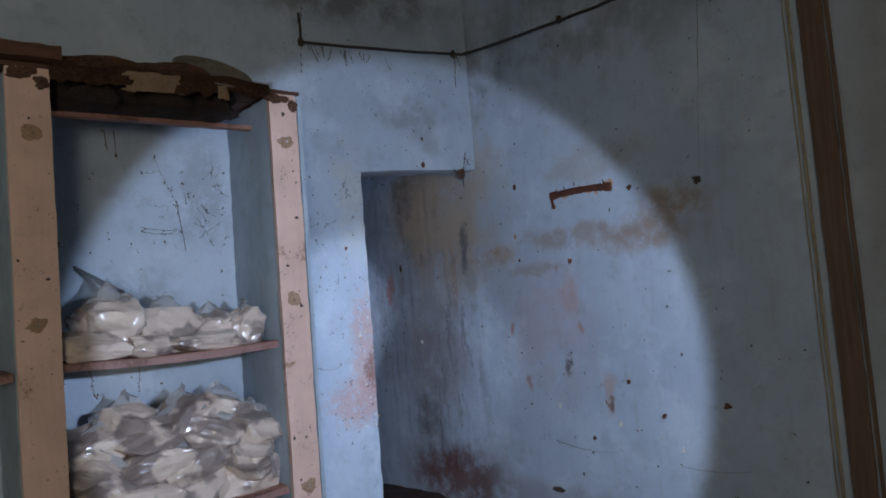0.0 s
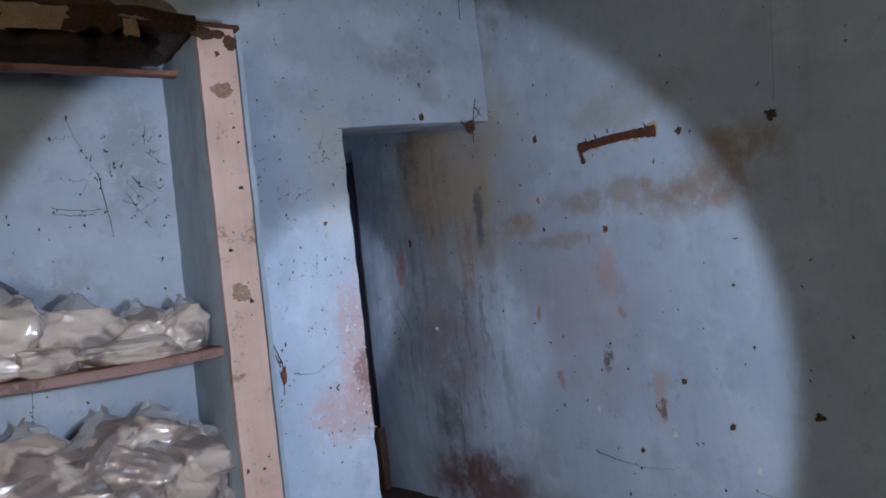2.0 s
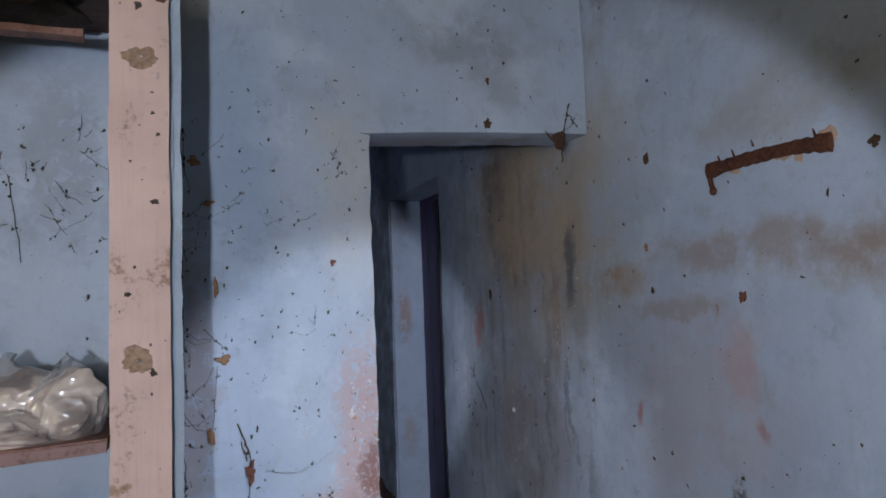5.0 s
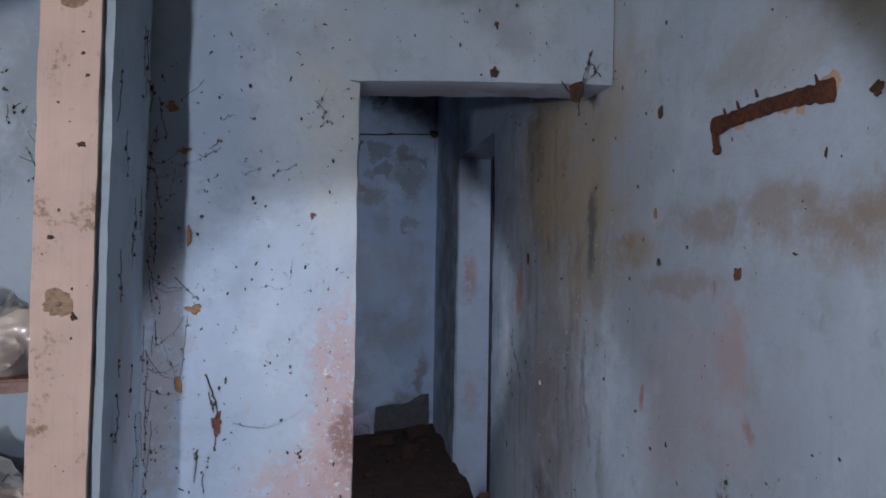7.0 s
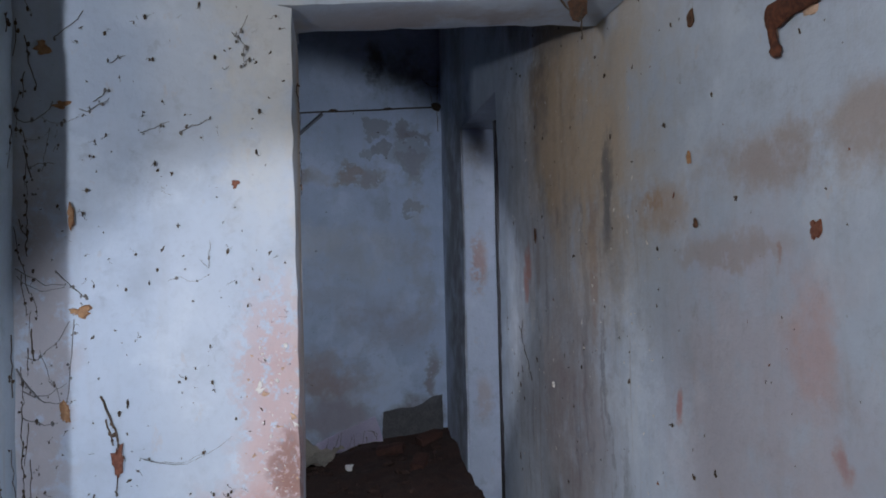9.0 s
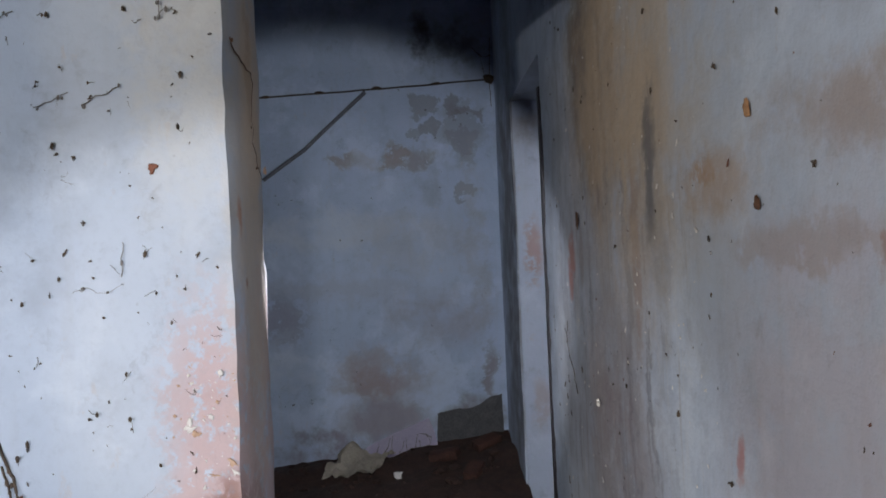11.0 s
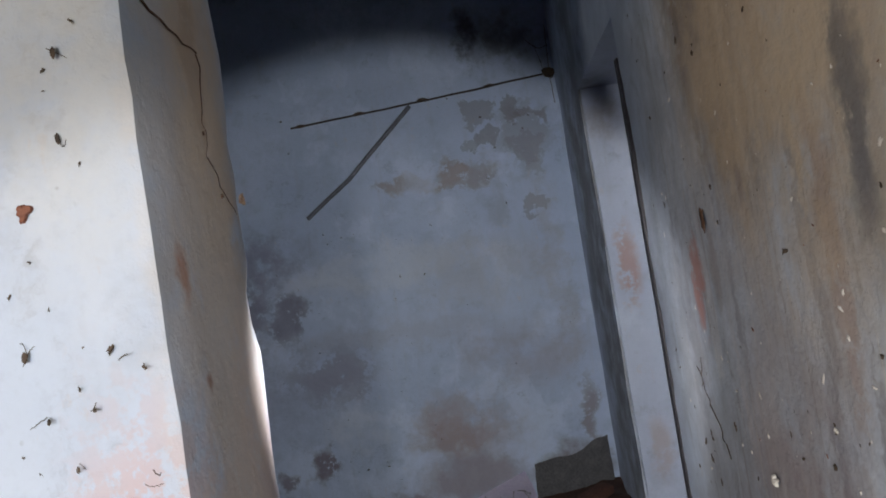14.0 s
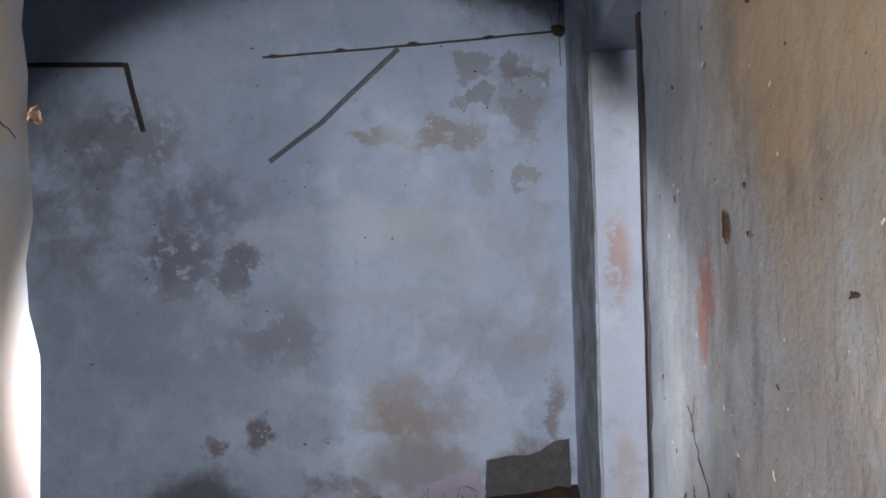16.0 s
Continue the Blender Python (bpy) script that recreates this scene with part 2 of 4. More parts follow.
mat_right = wall_material("distemper_right_wall", BLUE, [
    ((3.66, 3.92, 1.70), (0.2, 0.11, 0.50), (0.19, 0.20, 0.25), 0.7, 5.0),
    ((3.66, 4.52, 2.12), (0.2, 0.40, 0.52), (0.20, 0.145, 0.085), 0.95, 6.0),
    ((3.66, 4.50, 1.80), (0.2, 0.20, 0.42), (0.28, 0.20, 0.115), 0.95, 8.0),
    # warm daylight painted as an ochre cream wash over the passage wall
    ((3.66, 4.10, 1.95), (0.2, 0.75, 0.95), (0.58, 0.49, 0.36), 0.55, 3.0),
    ((3.66, 4.58, 2.08), (0.2, 0.24, 0.20), (0.085, 0.06, 0.04), 0.70, 11.0),
    ((3.66, 4.47, 1.85), (0.2, 0.030, 0.40), (0.16, 0.09, 0.055), 0.75, 24.0),
    ((3.66, 4.36, 1.92), (0.2, 0.035, 0.40), (0.17, 0.10, 0.06), 0.75, 26.0),
    ((3.66, 4.25, 1.95), (0.2, 0.030, 0.34), (0.22, 0.13, 0.07), 0.65, 30.0),
    ((3.66, 4.70, 1.95), (0.2, 0.035, 0.45), (0.16, 0.12, 0.08), 0.6, 24.0),
    ((3.66, 4.41, 1.82), (0.2, 0.020, 0.42), (0.66, 0.64, 0.60), 0.8, 22.0),
    ((3.66, 4.31, 1.78), (0.2, 0.018, 0.35), (0.66, 0.62, 0.55), 0.7, 22.0),
    ((3.66, 4.18, 1.75), (0.2, 0.022, 0.35), (0.64, 0.58, 0.50), 0.7, 22.0),
    ((3.66, 4.76, 1.45), (0.2, 0.06, 0.14), (0.26, 0.18, 0.13), 0.55, 12.0),
    ((3.66, 5.10, 1.10), (0.2, 0.16, 0.60), (0.56, 0.60, 0.66), 0.6, 8.0),
    ((3.66, 4.10, 1.45), (0.2, 0.06, 0.40), (0.36, 0.22, 0.14), 0.6, 14.0),
    ((3.66, 4.7, 1.5), (0.2, 0.95, 1.5), (0.25, 0.26, 0.32), 0.50, 3.0),
    # second cream layer, painting warm daylight onto the passage's upper wall
    ((3.66, 4.25, 1.95), (0.2, 0.66, 0.72), (0.57, 0.465, 0.345), 0.80, 3.2),
    ((3.66, 4.93, 1.40), (0.2, 0.07, 0.17), (0.46, 0.22, 0.19), 0.75, 12.0),
    ((3.66, 4.4, 0.9), (0.2, 0.5, 0.5), (0.30, 0.24, 0.24), 0.6, 5.0),
    ((3.66, 3.62, 1.58), (0.2, 0.28, 0.10), (0.40, 0.28, 0.18), 0.6, 6.0),
    ((3.66, 2.95, 1.64), (0.2, 0.60, 0.10), (0.34, 0.25, 0.19), 0.65, 7.0),
    ((3.66, 2.45, 1.60), (0.2, 0.40, 0.13), (0.33, 0.23, 0.15), 0.75, 8.5),
    ((3.66, 2.25, 1.75), (0.2, 0.28, 0.13), (0.33, 0.23, 0.13), 0.75, 8.5),
    ((3.66, 3.01, 1.28), (0.2, 0.09, 0.16), PINK, 0.5, 6.0),
    ((3.66, 2.75, 0.72), (0.2, 0.06, 0.16), (0.50, 0.34, 0.29), 0.6, 9.0),
    ((3.66, 3.2, 1.1), (0.2, 0.5, 0.6), PINK, 0.25, 5.0),
    ((3.66, 4.25, 0.02), (0.2, 0.70, 0.36), (0.15, 0.065, 0.05), 0.95, 4.0),
    ((3.66, 4.50, 0.45), (0.2, 0.22, 0.26), (0.13, 0.10, 0.09), 0.6, 8.0),
    ((3.66, 3.53, 1.08), (0.1, 0.02, 0.05), (0.42, 0.16, 0.13), 0.7, 0.0),
    ((3.66, 2.95, 1.10), (0.1, 0.025, 0.05), (0.42, 0.18, 0.14), 0.6, 0.0),
    ((3.66, 3.40, 0.75), (0.1, 0.03, 0.05), (0.42, 0.20, 0.15), 0.6, 0.0),
    ((3.66, 3.06, 0.88), (0.1, 0.035, 0.09), (0.10, 0.08, 0.07), 0.85, 30.0),
    ((3.66, 2.74, 0.66), (0.1, 0.04, 0.07), (0.16, 0.09, 0.07), 0.85, 25.0),
    ((3.66, 3.30, 1.46), (0.1, 0.30, 0.05), (0.36, 0.28, 0.24), 0.5, 9.0),
    ((3.66, 2.80, 2.05), (0.1, 0.60, 0.16), (0.36, 0.32, 0.26), 0.45, 5.0),
    ((3.66, 3.1, 0.0), (0.2, 1.6, 0.18), (0.26, 0.22, 0.22), 0.4, 4.0),
    # next four rows darken both far ends and the upper wall
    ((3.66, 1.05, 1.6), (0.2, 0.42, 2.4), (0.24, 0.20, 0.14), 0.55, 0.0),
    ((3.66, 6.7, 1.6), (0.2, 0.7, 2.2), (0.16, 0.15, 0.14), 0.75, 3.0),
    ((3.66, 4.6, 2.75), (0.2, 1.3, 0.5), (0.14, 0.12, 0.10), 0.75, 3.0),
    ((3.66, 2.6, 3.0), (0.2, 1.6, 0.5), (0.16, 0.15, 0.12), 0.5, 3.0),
    ((3.66, 3.955, 1.66), (0.1, 0.055, 0.22), (0.13, 0.14, 0.17), 0.75, 10.0),
    ((3.66, 3.65, 1.60), (0.1, 0.07, 0.05), (0.40, 0.25, 0.13), 0.7, 20.0),
    ((3.66, 3.11, 1.45), (0.1, 0.02, 0.04), (0.36, 0.20, 0.15), 0.6, 12.0),
], streaks=0.14, relief=1.1, peel=1.0, peel_at=((3.66, 4.45, 1.6), (0.5, 0.6, 1.1)), drips=((3.66, 4.5, 1.3), (0.3, 0.95, 1.5)))

mat_far = wall_material("distemper_far_wall", (0.43, 0.53, 0.70), [
    ((3.21, 7.32, 2.475), (0.085, 0.2, 0.075), GREY, 0.55, -1.0),
    ((3.215, 7.32, 2.305), (0.075, 0.2, 0.05), (0.17, 0.165, 0.16), 0.55, -1.0),
    ((3.10, 7.32, 2.285), (0.035, 0.2, 0.03), GREY, 0.45, -1.0),
    ((3.385, 7.32, 2.46), (0.045, 0.2, 0.085), GREY, 0.60, -1.0),
    ((3.50, 7.32, 2.405), (0.11, 0.2, 0.028), GREY, 0.60, -1.0),
    ((3.45, 7.32, 2.22), (0.085, 0.2, 0.08), GREY, 0.38, -1.0),
    ((3.52, 7.32, 2.10), (0.06, 0.2, 0.05), GREY, 0.30, -1.0),
    ((3.49, 7.32, 1.865), (0.065, 0.2, 0.045), GREY, 0.55, -1.0),
    ((3.45, 7.32, 2.30), (0.22, 0.2, 0.28), GREY, 0.45, 9.0),
    ((3.24, 7.32, 1.90), (0.12, 0.2, 0.16), GREY, 0.30, 7.0),
    ((3.19, 7.32, 2.13), (0.09, 0.2, 0.11), (0.24, 0.21, 0.19), 0.60, 20.0),
    # next two rows darken the top of the wall near the corner
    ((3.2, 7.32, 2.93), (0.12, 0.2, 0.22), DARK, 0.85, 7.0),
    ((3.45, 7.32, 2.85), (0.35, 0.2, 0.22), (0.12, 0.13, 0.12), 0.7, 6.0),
    ((2.62, 7.32, 2.11), (0.14, 0.2, 0.06), (0.24, 0.21, 0.19), 0.7, 20.0),
    ((3.02, 7.32, 2.12), (0.15, 0.2, 0.09), (0.26, 0.22, 0.19), 0.8, 22.0),
    ((2.8, 7.32, 2.11), (0.42, 0.2, 0.07), (0.38, 0.37, 0.40), 0.45, 4.0),
    ((1.70, 7.32, 1.80), (0.45, 0.2, 0.24), (0.19, 0.20, 0.27), 0.75, 8.0),
    ((1.60, 7.32, 1.50), (0.28, 0.2, 0.26), (0.17, 0.17, 0.22), 0.85, 13.0),
    ((1.92, 7.32, 1.42), (0.14, 0.2, 0.24), (0.17, 0.17, 0.22), 0.85, 14.0),
    ((1.35, 7.32, 2.15), (0.35, 0.2, 0.25), (0.15, 0.12, 0.13), 0.6, 9.0),
    # dark upright area towards the wall's left end
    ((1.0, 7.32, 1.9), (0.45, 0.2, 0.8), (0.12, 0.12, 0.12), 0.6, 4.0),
    ((2.00, 7.32, 0.55), (0.12, 0.2, 0.12), (0.17, 0.15, 0.18), 0.9, 16.0),
    ((1.78, 7.32, 0.48), (0.08, 0.2, 0.07), (0.17, 0.15, 0.18), 0.8, 16.0),
    ((2.10, 7.32, 1.05), (0.35, 0.2, 0.20), (0.24, 0.23, 0.28), 0.6, 10.0),
    ((2.78, 7.32, 0.60), (0.26, 0.2, 0.17), (0.29, 0.235, 0.225), 0.75, 6.0),
    ((2.88, 7.32, 0.66), (0.42, 0.2, 0.24), (0.32, 0.27, 0.265), 0.6, 4.0),
    ((3.25, 7.32, 1.05), (0.45, 0.2, 0.24), (0.33, 0.30, 0.32), 0.45, 3.0),
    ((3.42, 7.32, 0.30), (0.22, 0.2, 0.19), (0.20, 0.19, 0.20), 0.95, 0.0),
    # next three rows darken the foot of the wall
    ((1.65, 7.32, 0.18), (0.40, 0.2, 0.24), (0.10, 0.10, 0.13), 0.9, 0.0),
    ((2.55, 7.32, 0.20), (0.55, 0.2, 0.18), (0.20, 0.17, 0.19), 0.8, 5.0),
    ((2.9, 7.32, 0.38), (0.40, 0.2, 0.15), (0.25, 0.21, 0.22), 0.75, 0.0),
    ((3.6, 7.32, 0.6), (0.06, 0.2, 0.30), (0.22, 0.20, 0.21), 0.8, 20.0),
    ((1.5, 7.32, 1.1), (0.9, 0.2, 0.5), (0.27, 0.31, 0.42), 0.65, 3.5),
    ((2.5, 7.32, 1.65), (0.9, 0.2, 0.14), (0.54, 0.60, 0.68), 0.5, 2.5),
    ((2.6, 7.32, 1.25), (1.0, 0.2, 0.10), (0.36, 0.39, 0.47), 0.45, 2.5),
    ((3.1, 7.32, 1.55), (0.5, 0.2, 0.30), (0.40, 0.42, 0.46), 0.45, 5.0),
    # darker upright band beside the corner
    ((3.52, 7.32, 1.5), (0.10, 0.2, 0.9), (0.34, 0.34, 0.36), 0.45, 6.0),
    ((2.25, 7.32, 0.75), (0.3, 0.2, 0.2), (0.52, 0.59, 0.68), 0.5, 4.0),
], streaks=0.12, crisp=(0.49, 0.565), warped=0.75)

mat_jamb = wall_material("whitewashed_reveal", (0.48, 0.55, 0.68), [
    ((3.79, 6.45, 1.45), (0.06, 0.2, 0.25), (0.42, 0.25, 0.20), 0.7, 10.0),
    ((3.79, 6.45, 0.6), (0.08, 0.2, 0.2), (0.40, 0.30, 0.26), 0.5, 8.0),
    # darker tone across the head of the reveal
    ((3.77, 6.45, 2.15), (0.15, 0.2, 0.12), (0.25, 0.22, 0.20), 0.6, 6.0)], streaks=0.1)
mat_plain = wall_material("distemper_plain", (0.50, 0.55, 0.56), [], streaks=0.3)
mat_fin = wall_material("distemper_niche", (0.42, 0.50, 0.59), [
    ((2.07, 3.5, 1.1), (0.1, 0.2, 0.6), (0.38, 0.27, 0.25), 0.4, 8.0)], streaks=0.45)


def speck_material(name, a, b, rough=0.9):
    n = Nodes(name)
    f, _ = n.noise(90.0, 4.0, 0.7)
    g, _ = n.noise(14.0, 3.0)
    return n.done(n.mix(n.ramp(n.math("ADD", f, n.math("MULTIPLY", g, 0.5)), 0.5, 1.0), a, b), rough, n.bump(f, 0.5, 0.004))


def wood_material(name, pale, deep, paint=None, wear=0.5, grain=(60.0, 60.0, 3.0), rough=0.6):
    n = Nodes(name)
    g, _ = n.noise(1.0, 5.0, 0.6, stretch=grain)
    big, _ = n.noise(4.0, 4.0, 0.6)
    fine, _ = n.noise(70.0, 4.0, 0.7)
    colour = n.mix(n.ramp(g, 0.3, 0.7), pale, deep)
    if paint:
        keep = n.ramp(n.math("ADD", big, n.math("MULTIPLY", fine, 0.4)), 0.62 + 0.25 * (1 - wear), 0.70 + 0.28 * (1 - wear), 1.0, 0.0)
        tone = n.mix(n.ramp(big, 0.35, 0.7), paint, tuple(c * 0.84 for c in paint))
        tone = n.mix(n.math("MULTIPLY", n.ramp(g, 0.45, 0.75), 0.25), tone, tuple(c * 0.7 for c in paint))
        colour = n.mix(keep, colour, tone)
    dirt, _ = n.noise(22.0, 5.0, 0.75)
    colour = n.mix(n.math("MULTIPLY", n.ramp(dirt, 0.58, 0.72), 0.55), colour, (0.10, 0.065, 0.045))
    return n.done(colour, rough, n.bump(n.math("ADD", g, n.math("MULTIPLY", fine, 0.4)), 0.35, 0.006))


mat_post = wood_material("pink_painted_timber", (0.45, 0.28, 0.18), (0.30, 0.17, 0.10), (0.78, 0.555, 0.47), 0.25)
mat_shelf = wood_material("red_brown_shelf_board", (0.22, 0.10, 0.065), (0.11, 0.05, 0.035), (0.30, 0.15, 0.11), 0.7, (3.0, 40.0, 60.0))
mat_edge = wood_material("pale_shelf_edge", (0.20, 0.11, 0.08), (0.12, 0.06, 0.045), (0.32, 0.19, 0.17), 0.5, (3.0, 40.0, 60.0))
mat_old_wood = wood_material("dark_old_timber", (0.13, 0.06, 0.035), (0.06, 0.03, 0.02), None, 0.5, (3.0, 40.0, 50.0))
mat_batten = wood_material("brown_stained_batten", (0.19, 0.12, 0.075), (0.12, 0.07, 0.045), None, 0.5)
mat_strip = wood_material("dirty_ochre_strip", (0.30, 0.25, 0.17), (0.20, 0.16, 0.11), (0.40, 0.34, 0.24), 0.5)
mat_purple = wood_material("purple_door_paint", (0.06, 0.042, 0.06), (0.04, 0.028, 0.04), (0.095, 0.06, 0.16), 0.3, rough=0.5)
# near black for the painted shadow gap beside the purple door
mat_gap = speck_material("black_gap_shade", (0.008, 0.007, 0.010), (0.028, 0.024, 0.034), 0.6)
mat_rust = speck_material("rust", (0.05, 0.016, 0.010), (0.16, 0.055, 0.026), 0.85)
mat_putty = speck_material("old_glue", (0.25, 0.155, 0.10), (0.46, 0.32, 0.22))
mat_soot = speck_material("dark_dirt", (0.035, 0.028, 0.024), (0.11, 0.08, 0.06))
mat_mud = speck_material("red_mud", (0.13, 0.045, 0.03), (0.26, 0.11, 0.07))
mat_chip = speck_material("bare_plaster_chip", (0.50, 0.33, 0.23), (0.62, 0.45, 0.34))
mat_clay = speck_material("orange_brown_clay", (0.26, 0.13, 0.065), (0.44, 0.26, 0.14))
mat_flake = speck_material("pale_paint_flake", (0.66, 0.66, 0.66), (0.78, 0.76, 0.74))
mat_web = speck_material("dusty_cobweb", (0.10, 0.10, 0.105), (0.22, 0.21, 0.21))
mat_earth = speck_material("dark_red_earth", (0.022, 0.012, 0.010), (0.065, 0.034, 0.026))
mat_brick = speck_material("broken_brick", (0.04, 0.018, 0.014), (0.085, 0.036, 0.026))
mat_floor = speck_material("dirty_cement_floor", (0.10, 0.085, 0.075), (0.22, 0.19, 0.17))
mat_ceiling = speck_material("sooty_ceiling", (0.26, 0.25, 0.23), (0.42, 0.41, 0.38))
mat_cable = speck_material("black_cable", (0.02, 0.018, 0.017), (0.06, 0.05, 0.045), 0.6)
mat_pipe = speck_material("grey_conduit", (0.075, 0.085, 0.105), (0.15, 0.165, 0.20), 0.5)
mat_paper = speck_material("lavender_board", (0.64, 0.60, 0.78), (0.76, 0.73, 0.88))
mat_cloth = speck_material("cream_cloth", (0.50, 0.46, 0.38), (0.68, 0.64, 0.55))
mat_card = speck_material("buff_cardboard", (0.44, 0.31, 0.20), (0.60, 0.45, 0.31))
mat_sack = speck_material("dark_brown_sacking", (0.045, 0.026, 0.018), (0.15, 0.075, 0.045))
mat_rag = speck_material("hollow_black_rag", (0.014, 0.010, 0.009), (0.05, 0.032, 0.026))
mat_tin = speck_material("dull_tin", (0.14, 0.12, 0.10), (0.30, 0.27, 0.23), 0.4)
mat_nail = Nodes("nail_head").done((0.75, 0.73, 0.70), 0.3, None, 0.9)


def bag_material():
    n = Nodes("cream_powder_in_clear_plastic")
    f, _ = n.noise(9.0, 4.0)
    crease, _ = n.noise(26.0, 6.0, 0.65)
    slack, _ = n.noise(5.5, 3.0, 0.5)
    powder = n.mix(n.ramp(f, 0.3, 0.7), (0.74, 0.64, 0.56), (0.60, 0.50, 0.43))
    film = n.mix(n.ramp(f, 0.3, 0.7), (0.36, 0.30, 0.275), (0.24, 0.20, 0.19))
    colour = n.mix(n.ramp(slack, 0.46, 0.54), powder, film)
    mat = n.done(colour, n.ramp(f, 0.3, 0.7, 0.22, 0.40), n.bump(crease, 0.22, 0.008))
    n.bsdf.inputs["Coat Weight"].default_value, n.bsdf.inputs["Coat Roughness"].default_value = 0.8, 0.12
    return mat


def film_material():
    n = Nodes("clear_plastic_film")
    crease, _ = n.noise(40.0, 5.0, 0.7)
    normal = n.bump(crease, 0.6, 0.01)
    mat = n.done((0.50, 0.50, 0.51), 0.15, normal, Alpha=0.45)
    return mat


mat_bag, mat_film = bag_material(), film_material()


# ---- mesh helpers ----
def part(name, bm, material, parent=None, label="", smooth=None):
    """Links a bmesh as one mesh object, under parent if there is one. smooth: the angle above which edges stay sharp."""
    mesh = bpy.data.meshes.new(name)
    bm.to_mesh(mesh)
    bm.free()
    mesh.materials.append(material)
    if smooth is not None:
        for p in mesh.polygons:
            p.use_smooth = True
        mesh.set_sharp_from_angle(angle=radians(smooth))
    ob = new(name, mesh)
    ob.parent = parent
    return tagged(ob, label)


def empty(name, label, category, group=""):
    return tagged(new(name), label, category, group)


def ticks(a, b, step):
    return np.linspace(a, b, max(2, int(round(abs(b - a) / step)) + 1))


def block(bm, lo, hi, step=0.06, rough=0.0, wear=0.0, size=3.0, turn=None, where=None, bend=None):
    """A box of small faces whose surface wavers by rough and whose edges are worn back by up to wear metres."""
    lo, hi = Vector(lo), Vector(hi)
    seen = {}

    def vert(p):
        key = tuple(round(c, 4) for c in p)
        if key not in seen:
            q = Vector(p)
            if rough:
                q += rough * noise.noise_vector(Vector(p) * size)
            if bend:
                q += bend(Vector(p))
            if wear and (where is None or where(Vector(p))):
                out = [(p[n] - lo[n] < 1e-5) * 1 - (hi[n] - p[n] < 1e-5) * 1 for n in range(3)]
                if sum(map(abs, out)) > 1:
                    k = wear * (0.35 + abs(noise.noise(Vector(p) * 9.0)) + 0.6 * abs(noise.noise(Vector(p) * 31.0)))
                    q += Vector(out) * k
            seen[key] = bm.verts.new(turn @ q if turn else q)
        return seen[key]

    for axis in range(3):
        u, v = (axis + 1) % 3, (axis + 2) % 3
        us, vs = ticks(lo[u], hi[u], step), ticks(lo[v], hi[v], step)
        for side, w in ((0, lo[axis]), (1, hi[axis])):
            for a0, a1 in zip(us[:-1], us[1:]):
                for b0, b1 in zip(vs[:-1], vs[1:]):
                    quad = []
                    for a, b in ((a0, b0), (a1, b0), (a1, b1), (a0, b1)):
                        p = [0.0, 0.0, 0.0]
                        p[axis], p[u], p[v] = w, a, b
                        quad.append(vert(p))
                    bm.faces.new(quad if side else quad[::-1])


def tube(bm, points, radius, sides=6, taper=1.0):
    """A tube along a line of points."""
    rings, pts = [], [Vector(p) for p in points]
    for n, p in enumerate(pts):
        along = (pts[min(n + 1, len(pts) - 1)] - pts[max(n - 1, 0)]).normalized()
        side = along.orthogonal().normalized()
        other = along.cross(side)
        r = radius * (1 + (taper - 1) * n / max(1, len(pts) - 1))
        rings.append([bm.verts.new(p + r * (math.cos(a) * side + math.sin(a) * other)) for a in np.linspace(0, 2 * math.pi, sides, endpoint=False)])
    for a, b in zip(rings[:-1], rings[1:]):
        for k in range(sides):
            bm.faces.new((a[k], a[(k + 1) % sides], b[(k + 1) % sides], b[k]))
    bm.faces.new(rings[0][::-1]), bm.faces.new(rings[-1])


def lump(bm, centre, radii, rough=0.35, size=1.6, seed=0, level=2):
    """An uneven rounded lump."""
    made = bmesh.ops.create_icosphere(bm, subdivisions=level, radius=1.0)["verts"]
    for v in made:
        d = v.co.normalized()
        k = 1 + rough * noise.noise(d * size + Vector((seed * 7.3, seed * 1.7, 0)))
        v.co = Vector(centre) + Vector((d.x * radii[0], d.y * radii[1], d.z * radii[2])) * k


def blotch(bm, centre, axis, radii, seed, thick=0.002, ragged=0.55, count=30, lean=0.0):
    """A thin crust with a ragged outline on a wall. axis: the way that the wall faces, x or y, towards minus."""
    off = Vector((seed * 3.7, seed * 1.9, seed))
    rings = []
    for s, lift in ((1.0, 0.0), (0.86, 0.8), (0.45, 1.0)):
        ring = []
        for a in np.linspace(0, 2 * math.pi, count, endpoint=False):
            c = Vector((math.cos(a), math.sin(a), 0))
            r = s * (1 + ragged * noise.noise(c * 1.3 + off) + 0.6 * ragged * noise.noise(c * 4.1 + off) + 0.25 * ragged * noise.noise(c * 9 + off))
            u, w = radii[0] * r * c.x, radii[1] * r * c.y
            u, w = u * math.cos(lean) - w * math.sin(lean), u * math.sin(lean) + w * math.cos(lean)
            h = thick * lift
            ring.append(bm.verts.new((centre[0] + u, centre[1] - h, centre[2] + w) if axis == "y" else (centre[0] - h, centre[1] - u, centre[2] + w)))
        rings.append(ring)
    for a, b in zip(rings[:-1], rings[1:]):
        for k in range(count):
            bm.faces.new((a[k], a[(k + 1) % count], b[(k + 1) % count], b[k]))
    bm.faces.new(rings[-1])


def structure(name, bm, material, label, smooth=40):
    return tagged(part(name, bm, material, None, "", smooth), label, name.split("_")[0], "", "structure")


# ---- the large structure ----
H, FLOOR = 3.45, -0.20
bm = bmesh.new()
block(bm, (-3.2, -3.2, -0.35), (4.2, 7.7, FLOOR), 0.25, 0.008)
structure("floor", bm, mat_floor, "dirty grey cement floor littered with dust")
bm = bmesh.new()
